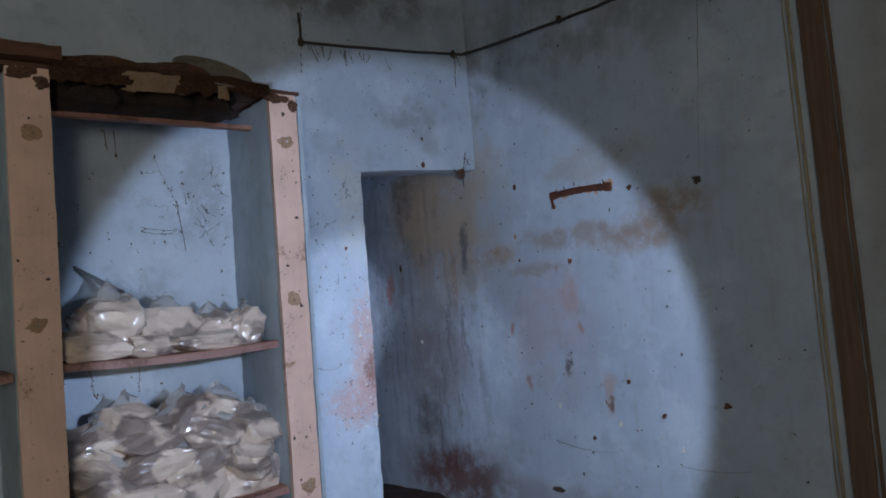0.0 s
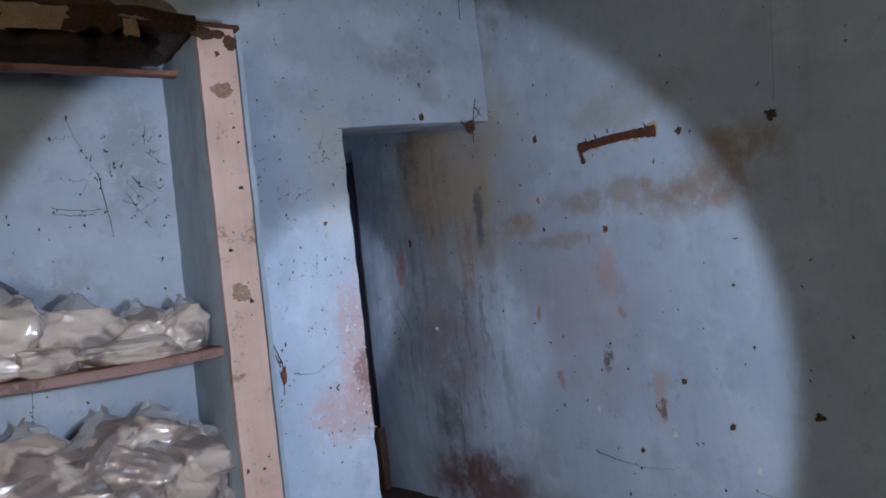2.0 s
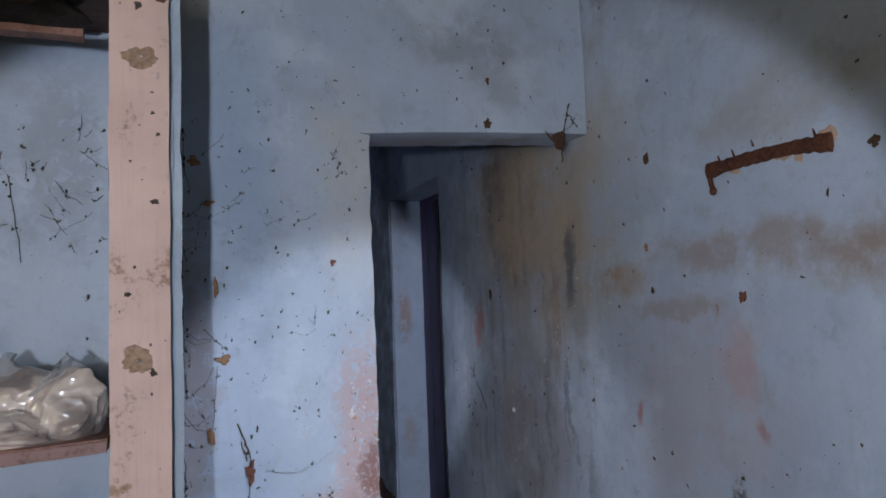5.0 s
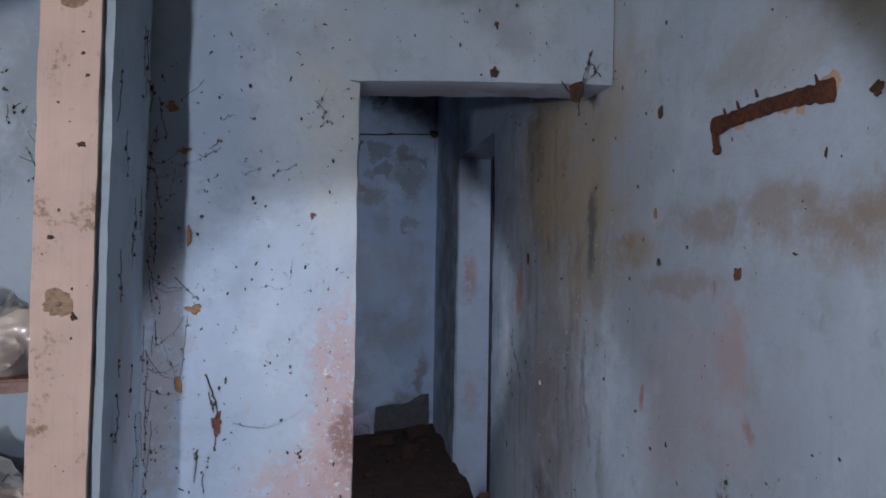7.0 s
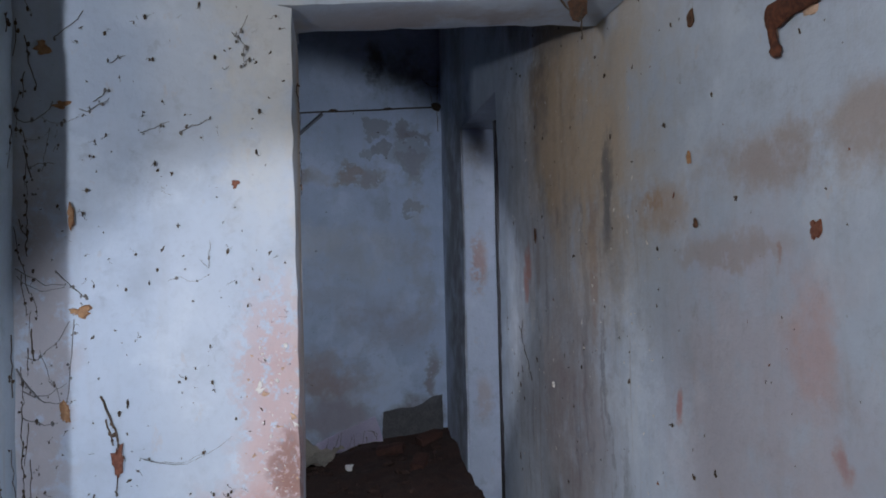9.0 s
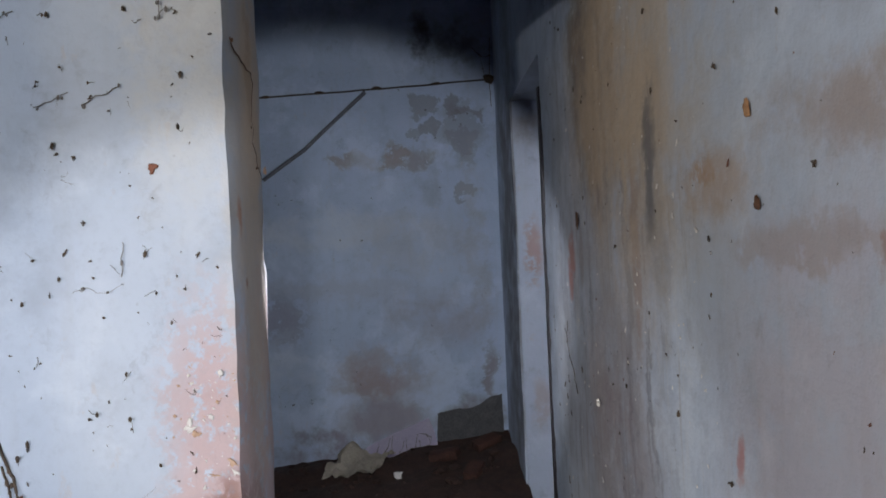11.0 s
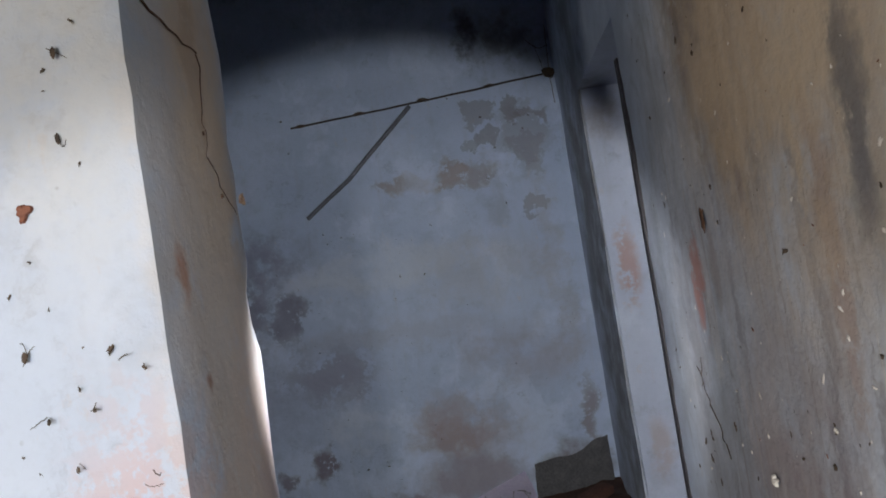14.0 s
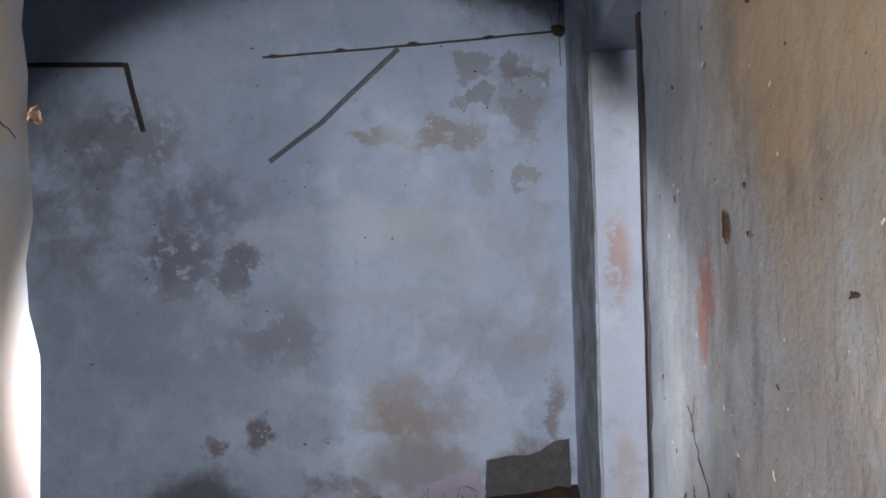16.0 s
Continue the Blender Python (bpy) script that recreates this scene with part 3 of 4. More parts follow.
block(bm, (-3.2, -3.2, H), (4.2, 7.7, H + 0.15), 0.5, 0.006)
structure("ceiling", bm, mat_ceiling, "sooty flat plastered ceiling")

bm = bmesh.new()
def head_slope(p):
    """The doorway's head rises a little towards the corner."""
    return Vector((0, 0, 0.05 * max(0.0, p.x - 2.745) * max(0.0, 1 - (p.z - 2.13) / 0.6)))


block(bm, (-3.0, 3.77, FLOOR), (2.745, 4.12, 2.13), 0.05, 0.006, 0.010, where=lambda p: p.x > 2.7)
block(bm, (-3.0, 3.77, 2.13), (2.745, 4.12, H), 0.05, 0.006)
block(bm, (2.745, 3.77, 2.13), (3.655, 4.01, H), 0.05, 0.006, 0.007, where=lambda p: p.z < 2.14 and p.x < 3.6 and p.x > 2.75, bend=head_slope)
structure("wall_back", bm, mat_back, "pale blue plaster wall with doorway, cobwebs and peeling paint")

def drift(p):
    """The wall draws away a little beyond the doorway."""
    return Vector((0.010 * max(0.0, p.y - 4.2), 0, 0))


bm = bmesh.new()
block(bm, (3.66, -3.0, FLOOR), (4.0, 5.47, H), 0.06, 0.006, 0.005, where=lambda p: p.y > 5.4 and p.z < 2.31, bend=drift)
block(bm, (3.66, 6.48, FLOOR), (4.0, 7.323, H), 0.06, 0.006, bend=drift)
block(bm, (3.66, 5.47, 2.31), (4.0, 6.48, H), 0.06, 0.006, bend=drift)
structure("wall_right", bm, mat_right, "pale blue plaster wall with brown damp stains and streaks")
bm = bmesh.new()
block(bm, (3.690, 6.455, FLOOR), (3.99, 6.482, 2.307), 0.05, 0.002, 0.002)
structure("trim_reveal", bm, mat_jamb, "whitewashed plaster reveal of the side doorway")

bm = bmesh.new()
block(bm, (-3.0, 7.323, FLOOR), (4.0, 7.60, H), 0.08, 0.006)
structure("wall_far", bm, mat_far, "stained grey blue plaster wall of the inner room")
bm = bmesh.new()
block(bm, (-3.2, 3.3, FLOOR), (-3.0, 7.60, H), 0.4, 0.004)
block(bm, (-3.2, -3.0, FLOOR), (-3.0, 3.3, H), 0.4, 0.004)
structure("wall_left", bm, mat_plain, "plain dirty plaster wall")
# unseen wall; its window opening is assumed, to admit the added daylight
bm = bmesh.new()
for lo, hi in (((-3.2, -3.2, FLOOR), (-2.55, -3.0, H)), ((-1.25, -3.2, FLOOR), (4.0, -3.0, H)), ((-2.55, -3.2, FLOOR), (-1.25, -3.0, 1.0)), ((-2.55, -3.2, 2.2), (-1.25, -3.0, H))):
    block(bm, lo, hi, 0.4, 0.003)
structure("wall_rear", bm, mat_plain, "unseen plain dirty plaster wall with an assumed window opening")

# side door, purple, closed at the back of its reveal
door = tagged(empty("door_1", "dark purple painted wooden plank door, closed in its doorway", "door"), kind="structure")
for k in range(7):
    bm = bmesh.new()
    block(bm, (3.915, 5.48 + k * 0.138, FLOOR + 0.01), (3.950, 5.48 + k * 0.138 + 0.134, 2.27), 0.13, 0.001, 0.003)
    part("plank", bm, mat_purple, door, smooth=30)
bm = bmesh.new()
block(bm, (3.917, 5.482, 2.272), (3.972, 6.452, 2.308), 0.1, 0.001, 0.002)
part("head_rail", bm, mat_purple, door, smooth=30)
# added strip that draws the dark shadow gap at the doorway's edge
bm = bmesh.new()
block(bm, (3.669, 5.472, FLOOR + 0.01), (3.70, 5.512, 2.17), 0.10, 0.0008, 0.001)
part("gap_strip", bm, mat_gap, door, "added black strip for the shadow gap beside the door", 30)

# niche walls beside the shelves
for n, (x0, x1) in enumerate(((1.895, 2.07), (0.765, 0.935), (-0.40, -0.23))):
    bm = bmesh.new()
    block(bm, (x0, 3.265, FLOOR), (x1, 3.768, 2.385), 0.05, 0.005, 0.006)
    if n == 0:
        block(bm, (2.046, 3.240, FLOOR), (2.072, 3.268, 2.385), 0.05, 0.003, 0.005)
    structure("wall_fin_%d" % (n + 1), bm, mat_fin, "narrow blue plastered side wall of the shelf niche")
# ---- END STRUCTURE ----


# ---- built-in shelf cupboard ----
cupboard = empty("shelf_cupboard", "built-in timber shelf unit with pink painted posts and sagging boards", "shelf")
for x0, x1, spots in ((1.893, 2.042, (0.49, 1.385, 2.16)), (0.768, 0.935, (0.52, 1.36, 2.13))):
    bm = bmesh.new()
    block(bm, (x0, 3.232, FLOOR), (x1, 3.263, 2.40), 0.04, 0.003, 0.004)
    post = part("post", bm, mat_post, cupboard, "pink painted timber post with brown glue marks", 35)
    for k, z in enumerate(spots):
        xm = (x0 + x1) / 2 + (0.005, -0.008, 0.004)[k]
        bm = bmesh.new()
        blotch(bm, (xm, 3.2315, z), "y", (0.040, 0.034), k + 3 * (x0 > 1) + 1, 0.0012, 0.42)
        part("glue_mark", bm, mat_putty, post, "brown glue mark", 50)
        bm = bmesh.new()
        lump(bm, (xm + 0.004, 3.227, z + 0.002), (0.006, 0.004, 0.006), 0.1, 1.0, k, 1)
        part("nail_head", bm, mat_nail, post, "bright nail head", 60)
    # dark blotches on the top end
    bm = bmesh.new()
    blotch(bm, ((x0 + x1) / 2 - 0.03, 3.2315, 2.372), "y", (0.055, 0.026), x0 * 10, 0.0012, 0.5, 40)
    blotch(bm, ((x0 + x1) / 2 + 0.05, 3.2312, 2.340), "y", (0.030, 0.030), x0 * 13, 0.0012, 0.5, 40)
    part("dark_end", bm, mat_sack, post, "dark blotched end", 50)
    bm = bmesh.new()
    rng = random.Random(int(x0 * 100))
    for k in range(34):
        r = 0.0015 + 0.008 * rng.random() ** 3
        blotch(bm, (rng.uniform(x0 + 0.012, x1 - 0.012), 3.2315, rng.uniform(0.3, 2.3)), "y", (r, r * rng.uniform(0.6, 1.5)), k, 0.001, 0.9, 12)
    tagged(part("dirt_specks", bm, mat_soot, post, "dark dirt specks", 60), kind="stuff")

for z, x0, x1 in ((1.165, 0.937, 1.892), (0.470, 0.937, 1.892), (1.150, -0.22, 0.764), (0.470, -0.22, 0.764)):
    bm = bmesh.new()
    sag = lambda p, a=x0, b=x1: Vector((0, 0, -0.014 * math.sin(math.pi * (p.x - a) / (b - a))))
    block(bm, (x0, 3.285, z), (x1, 3.762, z + 0.034), 0.05, 0.002, 0.002, bend=sag)
    board = part("shelf_board", bm, mat_shelf, cupboard, "red brown wooden shelf board", 35)
    bm = bmesh.new()
    block(bm, (x0, 3.272, z - 0.004), (x1, 3.284, z + 0.030), 0.03, 0.002, 0.003, bend=sag)
    part("edge_strip", bm, mat_edge, board, "worn pinkish edge strip", 35)

bm = bmesh.new()
block(bm, (0.937, 3.30, 2.222), (1.835, 3.36, 2.248), 0.04, 0.004, 0.006)
part("upper_plank", bm, mat_shelf, cupboard, "short split upper batten", 35)
bm = bmesh.new()
block(bm, (0.60, 3.25, 2.402), (2.075, 3.765, 2.428), 0.05, 0.006, 0.006)
part("top_plank", bm, mat_old_wood, cupboard, "dark weathered top plank", 35)

# ---- things on top of the cupboard ----
def heap(name, label, category, lumps, material, rough=0.5):
    bm = bmesh.new()
    for k, (c, r) in enumerate(lumps):
        lump(bm, c, r, rough, 2.0, k + len(name), 3)
    return tagged(part(name, bm, material, None, "", 45), label, category)


for centre, radii in (((1.10, 3.40, 2.445), (0.28, 0.16, 0.05)), ((1.42, 3.40, 2.45), (0.26, 0.16, 0.055)), ((1.76, 3.50, 2.44), (0.22, 0.12, 0.04)), ((0.80, 3.55, 2.44), (0.2, 0.13, 0.05))):
    heap("sacking", "dark brown crumpled sacking on the top plank", "sack", [(centre, radii)], mat_sack)
# added lumps fill the dark hollow; its shade is in their black colour
for centre, radii in (((1.12, 3.46, 2.345), (0.22, 0.15, 0.085)), ((1.42, 3.46, 2.345), (0.24, 0.15, 0.085)), ((1.66, 3.46, 2.355), (0.16, 0.13, 0.07))):
    heap("rag", "added black rag filling the dark hollow under the top plank", "rag", [(centre, radii)], mat_rag)
# drooping front of the sacking
bm = bmesh.new()
cols, rows_n = 46, 7
net = []
for i in range(cols):
    u = i / (cols - 1)
    x = 0.93 + 0.97 * u
    drop_by = 0.055 + 0.035 * noise.noise(Vector((x * 6, 0, 3))) + 0.02 * noise.noise(Vector((x * 23, 1, 3)))
    net.append([bm.verts.new((x, 3.238 - 0.012 * math.sin(3 * v) + 0.008 * noise.noise(Vector((x * 12, v * 3, 0))), 2.445 + 0.02 * noise.noise(Vector((x * 5, 7, 0))) - drop_by * 1.5 * v)) for v in np.linspace(0, 1, rows_n)])
for a, b in zip(net[:-1], net[1:]):
    for k in range(rows_n - 1):
        bm.faces.new((a[k], b[k], b[k + 1], a[k + 1]))
bmesh.ops.solidify(bm, geom=bm.faces[:], thickness=0.004)
tagged(part("sack_edge", bm, mat_sack, None, "", 40), "brown ragged edge of sacking drooping over the plank", "sack")


def scrap(name, label, material, centre, w, h, lean, seed):
    """A torn, slightly curled scrap of stiff sheet that stands upright."""
    bm = bmesh.new()
    nx, nz, rng = 9, 6, random.Random(seed)
    grid = [[bm.verts.new((0, 0, 0)) for _ in range(nz)] for _ in range(nx)]
    for i in range(nx):
        for j in range(nz):
            u, v = i / (nx - 1) - 0.5, j / (nz - 1) - 0.5
            edge = 0.09 if (i in (0, nx - 1) or j in (0, nz - 1)) else 0.0
            grid[i][j].co = (w * (u + edge * rng.uniform(-1, 1)), lean * v * h + 0.18 * w * u * u + 0.01 * noise.noise(Vector((u * 3, v * 3, seed))), h * (v + edge * rng.uniform(-1, 1)))
    for i in range(nx - 1):
        for j in range(nz - 1):
            bm.faces.new((grid[i][j], grid[i + 1][j], grid[i + 1][j + 1], grid[i][j + 1]))
    bmesh.ops.solidify(bm, geom=bm.faces[:], thickness=0.003)
    ob = part(name, bm, material, None, "", 35)
    ob.location = centre
    return tagged(ob, label, "scrap")


scrap("cardboard_scrap", "buff torn cardboard scrap tucked into the sacking", mat_card, (1.35, 3.222, 2.385), 0.25, 0.085, -0.2, 1)
scrap("cardboard_scrap", "small ochre torn cardboard scrap tucked into the sacking", mat_card, (1.665, 3.222, 2.375), 0.055, 0.075, 0.1, 2)

# an old dished tin plate lying tilted on the sacking
bm = bmesh.new()
profile = [(0.00, 0.010), (0.09, 0.012), (0.13, 0.020), (0.17, 0.045), (0.185, 0.050), (0.192, 0.044), (0.178, 0.034), (0.14, 0.008), (0.09, 0.0), (0.0, -0.002)]
rings = [[bm.verts.new((r * math.cos(a), r * math.sin(a), z)) for a in np.linspace(0, 2 * math.pi, 40, endpoint=False)] for r, z in profile[1:-1]]
for a, b in zip(rings[:-1], rings[1:]):
    for k in range(40):
        bm.faces.new((a[k], a[(k + 1) % 40], b[(k + 1) % 40], b[k]))
bm.faces.new(rings[0]), bm.faces.new(rings[-1][::-1])
plate = tagged(part("tin_plate", bm, mat_tin, None, "", 40), "dull grey dished tin plate lying tilted on the sacking", "plate")
plate.matrix_world = pose(1.68, 3.40, 2.480, 36, 4, 0)

bm = bmesh.new()
block(bm, (0.50, 3.20, 2.429), (0.985, 3.40, 2.50), 0.05, 0.006, 0.010)
tagged(part("timber_offcut", bm, mat_old_wood, None, "", 35), "red brown rough timber offcut on the top plank", "timber")


# ---- plastic bags of cream powder ----
def bag(centre, size, turn, seed, flap=None):
    """A slumped clear plastic bag filled with cream powder. flap: the height of the loose film above it."""
    bm = bmesh.new()
    made = bmesh.ops.create_icosphere(bm, subdivisions=5, radius=1.0)["verts"]
    off = Vector((seed * 3.1, seed * 5.7, seed * 1.3))
    rng = random.Random(seed)
    planes = []
    for _ in range(20):
        n = Vector((rng.gauss(0, 1), rng.gauss(0, 1), rng.gauss(0, 1))).normalized()
        planes.append((n, rng.uniform(0.62, 0.92)))
    for v in made:
        d = v.co.normalized()
        reach = min([h / max(0.05, n.dot(d)) for n, h in planes] + [1.12])
        q = Vector([math.copysign(abs(c) ** 0.8, c) for c in d]) * reach
        q.z *= 1 - 0.35 * min(1, max(abs(q.x), abs(q.y))) ** 4
        fold = abs(noise.noise(d * 2.1 + off)) * 0.16 + abs(noise.noise(d * 4.3 + off * 2)) * 0.05
        q *= 1.08 - fold
        v.co = Vector((q.x * size[0] / 2, q.y * size[1] / 2, q.z * size[2] / 2))
    m = pose(*centre, *turn)
    bmesh.ops.transform(bm, matrix=m, verts=bm.verts)
    low = min(v.co.z for v in bm.verts)
    ob = part("plastic_bag", bm, mat_bag, None, "", 22)
    tagged(ob, "crumpled clear plastic bag of cream powder, slumped on the shelf pile", "bag", "bags of powder on the shelves")
    if flap:
        bm = bmesh.new()
        grid = [[bm.verts.new((0, 0, 0)) for _ in range(6)] for _ in range(7)]
        for i in range(7):
            for j in range(6):
                u, v = i / 6 - 0.5, j / 5
                width = size[0] * (0.85 - 0.70 * v)
                x = u * width + 0.02 * noise.noise(Vector((u * 4, v * 3, seed)))
                y = 0.05 * noise.noise(Vector((u * 3 + 5, v * 3, seed))) * (0.4 + v)
                grid[i][j].co = (x, y, size[2] * 0.22 + v * flap * (1 - 0.5 * abs(u)))
        for i in range(6):
            for j in range(5):
                bm.faces.new((grid[i][j], grid[i + 1][j], grid[i + 1][j + 1], grid[i][j + 1]))
        bmesh.ops.transform(bm, matrix=pose(*centre, 0, 0, turn[2]), verts=bm.verts)
        bmesh.ops.solidify(bm, geom=bm.faces[:], thickness=0.0012)
        part("film_flap", bm, mat_film, ob, "loose clear plastic film", 40)
    return ob


for row in (
    ((1.075, 3.36, 1.245), (0.31, 0.22, 0.14), (0, 6, 4), 1, None),
    ((1.18, 3.50, 1.315), (0.36, 0.25, 0.28), (10, 4, -8), 2, 0.17),
    ((1.43, 3.50, 1.295), (0.38, 0.23, 0.24), (-8, 5, 6), 3, 0.12),
    ((1.64, 3.50, 1.275), (0.28, 0.21, 0.20), (6, -8, -14), 4, 0.10),
    ((1.32, 3.37, 1.232), (0.26, 0.15, 0.12), (0, 8, 12), 5, None),
    ((1.575, 3.35, 1.225), (0.44, 0.17, 0.105), (4, 3, 3), 6, None),
    ((1.79, 3.43, 1.262), (0.22, 0.19, 0.19), (4, -10, 10), 7, 0.11),
    ((1.26, 3.53, 1.36), (0.20, 0.15, 0.12), (20, -14, 30), 8, 0.10),
):
    bag(*row)
rng = random.Random(5)
seed = 20
for z, xs, ys in ((0.565, (1.05, 1.28, 1.50, 1.72), (3.39,)), (0.575, (1.10, 1.36, 1.62, 1.80), (3.58,)), (0.675, (1.06, 1.27, 1.48, 1.73), (3.40,)),
                  (0.70, (1.15, 1.40, 1.66, 1.82), (3.57,)), (0.775, (1.12, 1.34, 1.55, 1.77), (3.45,)), (0.855, (1.25, 1.47, 1.66), (3.52,))):
    for x in xs:
        seed += 1
        bag((x + rng.uniform(-0.03, 0.03), ys[0] + rng.uniform(-0.03, 0.03), z + rng.uniform(-0.012, 0.012)),
            (rng.uniform(0.34, 0.44), rng.uniform(0.24, 0.30), rng.uniform(0.21, 0.27)),
            (rng.uniform(-22, 22), rng.uniform(-20, 20), rng.uniform(-35, 35)), seed, rng.choice((None, 0.10, 0.13)) if z < 0.84 else 0.13)


# ---- fittings on the walls ----
# brown batten on the side wall
lean_back = lambda p: Vector((0, 0.016 * (p.z - 1.0), 0))
batten = empty("wall_batten", "red brown timber casing board fixed upright on the plaster wall", "batten")
bm = bmesh.new()
block(bm, (3.640, 1.355, FLOOR), (3.657, 1.465, H - 0.01), 0.06, 0.003, 0.004, bend=lean_back)
part("board", bm, mat_batten, batten, "", 35)
bm = bmesh.new()
block(bm, (3.648, 1.330, FLOOR), (3.657, 1.350, H - 0.01), 0.06, 0.002, 0.002, bend=lean_back)
part("edge_lath", bm, mat_batten, batten, "", 35)
bm = bmesh.new()
block(bm, (3.646, 1.500, FLOOR), (3.657, 1.516, H - 0.01), 0.06, 0.002, 0.002, bend=lean_back)
part("cover_strip", bm, mat_strip, batten, "dirty ochre painted cover strip", 35)
bm = bmesh.new()
block(bm, (3.650, 1.530, FLOOR), (3.657, 1.538, H - 0.01), 0.06, 0.002, 0.002, bend=lean_back)
part("cover_strip", bm, mat_strip, batten, "dirty ochre painted cover strip", 35)

# rusty bracket
bracket = empty("rusty_bracket", "rusty bent iron strap half sunk in the plaster wall", "bracket")
bm = bmesh.new()
line = [(3.648, 3.085 - 0.465 * u, 1.893 + 0.016 * math.sin(2.4 * u) - 0.018 * u) for u in np.linspace(0, 1, 26)]
rings = []
for k, p in enumerate(line):
    h = 0.019 + 0.009 * abs(noise.noise(Vector((k * 0.5, 3, 1)))) + (0.007 if k < 3 or k > 22 else 0)
    rings.append([bm.verts.new((p[0] + 0.011 * math.cos(a), p[1], p[2] + h * math.sin(a) + 0.004 * noise.noise(Vector((k * 0.37, a * 2, 2))))) for a in np.linspace(0, 2 * math.pi, 10, endpoint=False)])
for a, b in zip(rings[:-1], rings[1:]):
    for k in range(10):
        bm.faces.new((a[k], a[(k + 1) % 10], b[(k + 1) % 10], b[k]))
bm.faces.new(rings[0]), bm.faces.new(rings[-1][::-1])
part("strap", bm, mat_rust, bracket, smooth=50)
bm = bmesh.new()
tube(bm, [(3.643, 3.068, 1.885), (3.640, 3.066, 1.862), (3.642, 3.064, 1.842), (3.646, 3.063, 1.828)], 0.008, 8)
lump(bm, (3.645, 3.063, 1.826), (0.011, 0.012, 0.013), 0.3, 2.0, 3, 2)
part("hook", bm, mat_rust, bracket, smooth=50)
for y, z, s in ((3.03, 1.925, 1), (2.97, 1.932, 1), (2.89, 1.944, 1), (2.94, 1.885, -1), (2.85, 1.893, -1), (2.67, 1.925, 1)):
    bm = bmesh.new()
    tube(bm, [(3.650, y, z - s * 0.012), (3.646, y + 0.003, z + s * 0.008)], 0.0045, 6, 0.5)
    part("spike", bm, mat_rust, bracket, smooth=60)
for y, z, w, h in ((2.79, 1.885, 0.05, 0.014), (2.735, 1.872, 0.024, 0.02), (2.64, 1.905, 0.06, 0.034), (2.98, 1.878, 0.035, 0.012), (3.09, 1.875, 0.02, 0.03)):
    bm = bmesh.new()
    lump(bm, (3.660, y, z), (0.005, w / 2 * 1.2, h), 0.6, 2.5, int(y * 50), 2)
    part("broken_plaster", bm, mat_chip, bracket, "pale broken plaster", 40)

# cable high on the walls
cable = empty("wall_cable", "black dusty cable strung high along the plaster walls", "cable")


def hung(a, b, sag, count=14):
    a, b = Vector(a), Vector(b)
    return [a.lerp(b, u) + Vector((0, 0, -sag * 4 * u * (1 - u) + 0.004 * noise.noise(Vector((u * 9, a.x, b.y))))) for u in np.linspace(0, 1, count)]


for a, b, sag in (((2.375, 3.752, 2.875), (3.60, 3.750, 2.965), 0.008), ((3.60, 3.750, 2.965), (3.648, 2.50, 2.915), 0.012), ((3.648, 2.50, 2.915), (3.648, -2.9, 2.72), 0.04)):
    bm = bmesh.new()
    tube(bm, hung(a, b, sag, 24), 0.009, 7)
    part("cable_run", bm, mat_cable, cable, smooth=60)
bm = bmesh.new()
tube(bm, [(2.375, 3.755, 2.875), (2.378, 3.755, 2.95), (2.372, 3.756, 3.05)], 0.008, 7)
part("cable_run", bm, mat_cable, cable, smooth=60)
for x, y, z in ((2.375, 3.756, 2.877), (3.52, 3.754, 2.955), (3.65, 2.9, 2.935)):
    bm = bmesh.new()
    lump(bm, (x, y, z), (0.022, 0.014, 0.026), 0.4, 2.0, int(x * 9), 2)
    part("clip", bm, mat_soot, cable, smooth=50)


def strands(name, label, runs, material=None, radius=0.0016, seed=0, category="cobweb"):
    """A dusty cobweb: loose threads with dirt caught on them. runs: from, to, how far it hangs, dirt."""
    bm = bmesh.new()
    rng = random.Random(seed)
    for a, b, sag, dirt in runs:
        pts = hung(a, b, sag, 9)
        pts = [p + 0.006 * noise.noise_vector(p * 40 + Vector((seed, 0, 0))) for p in pts]
        tube(bm, pts, radius * rng.uniform(0.35, 0.9), 4, rng.uniform(0.4, 1.0))
        for _ in range(dirt):
            p = rng.choice(pts)
            r = rng.uniform(0.0015, 0.0045)
            lump(bm, p + Vector((rng.uniform(-1, 1), rng.uniform(-0.3, 0.3), rng.uniform(-1, 1))) * 0.006, (r, r * 0.6, r * rng.uniform(0.8, 2.2)), 0.6, 2.0, rng.random() * 50, 1)
    return tagged(part(name, bm, material or mat_web, None, "", 60), label, category, "", "stuff")


W, R, F = 3.764, 3.654, 7.316
rng = random.Random(11)
# under the cable
runs = [((2.375, W - 0.01, 2.87), (2.37, W, 2.70), 0, 9), ((2.375, W - 0.01, 2.95), (2.40, W, 3.08), 0, 6), ((3.54, W - 0.01, 2.95), (3.53, W, 2.74), 0, 8), ((3.55, W - 0.01, 2.95), (3.60, W, 2.86), 0, 3)]
for k in range(16):
    x = 2.42 + rng.random() * 0.55
    runs.append(((x, W, 2.87), (x + rng.uniform(-0.03, 0.05), W, 2.87 - rng.uniform(0.02, 0.10)), 0.01, 2))
strands("cobweb", "dusty black cobweb rags hanging from the cable", runs, mat_soot, 0.0026, 1)
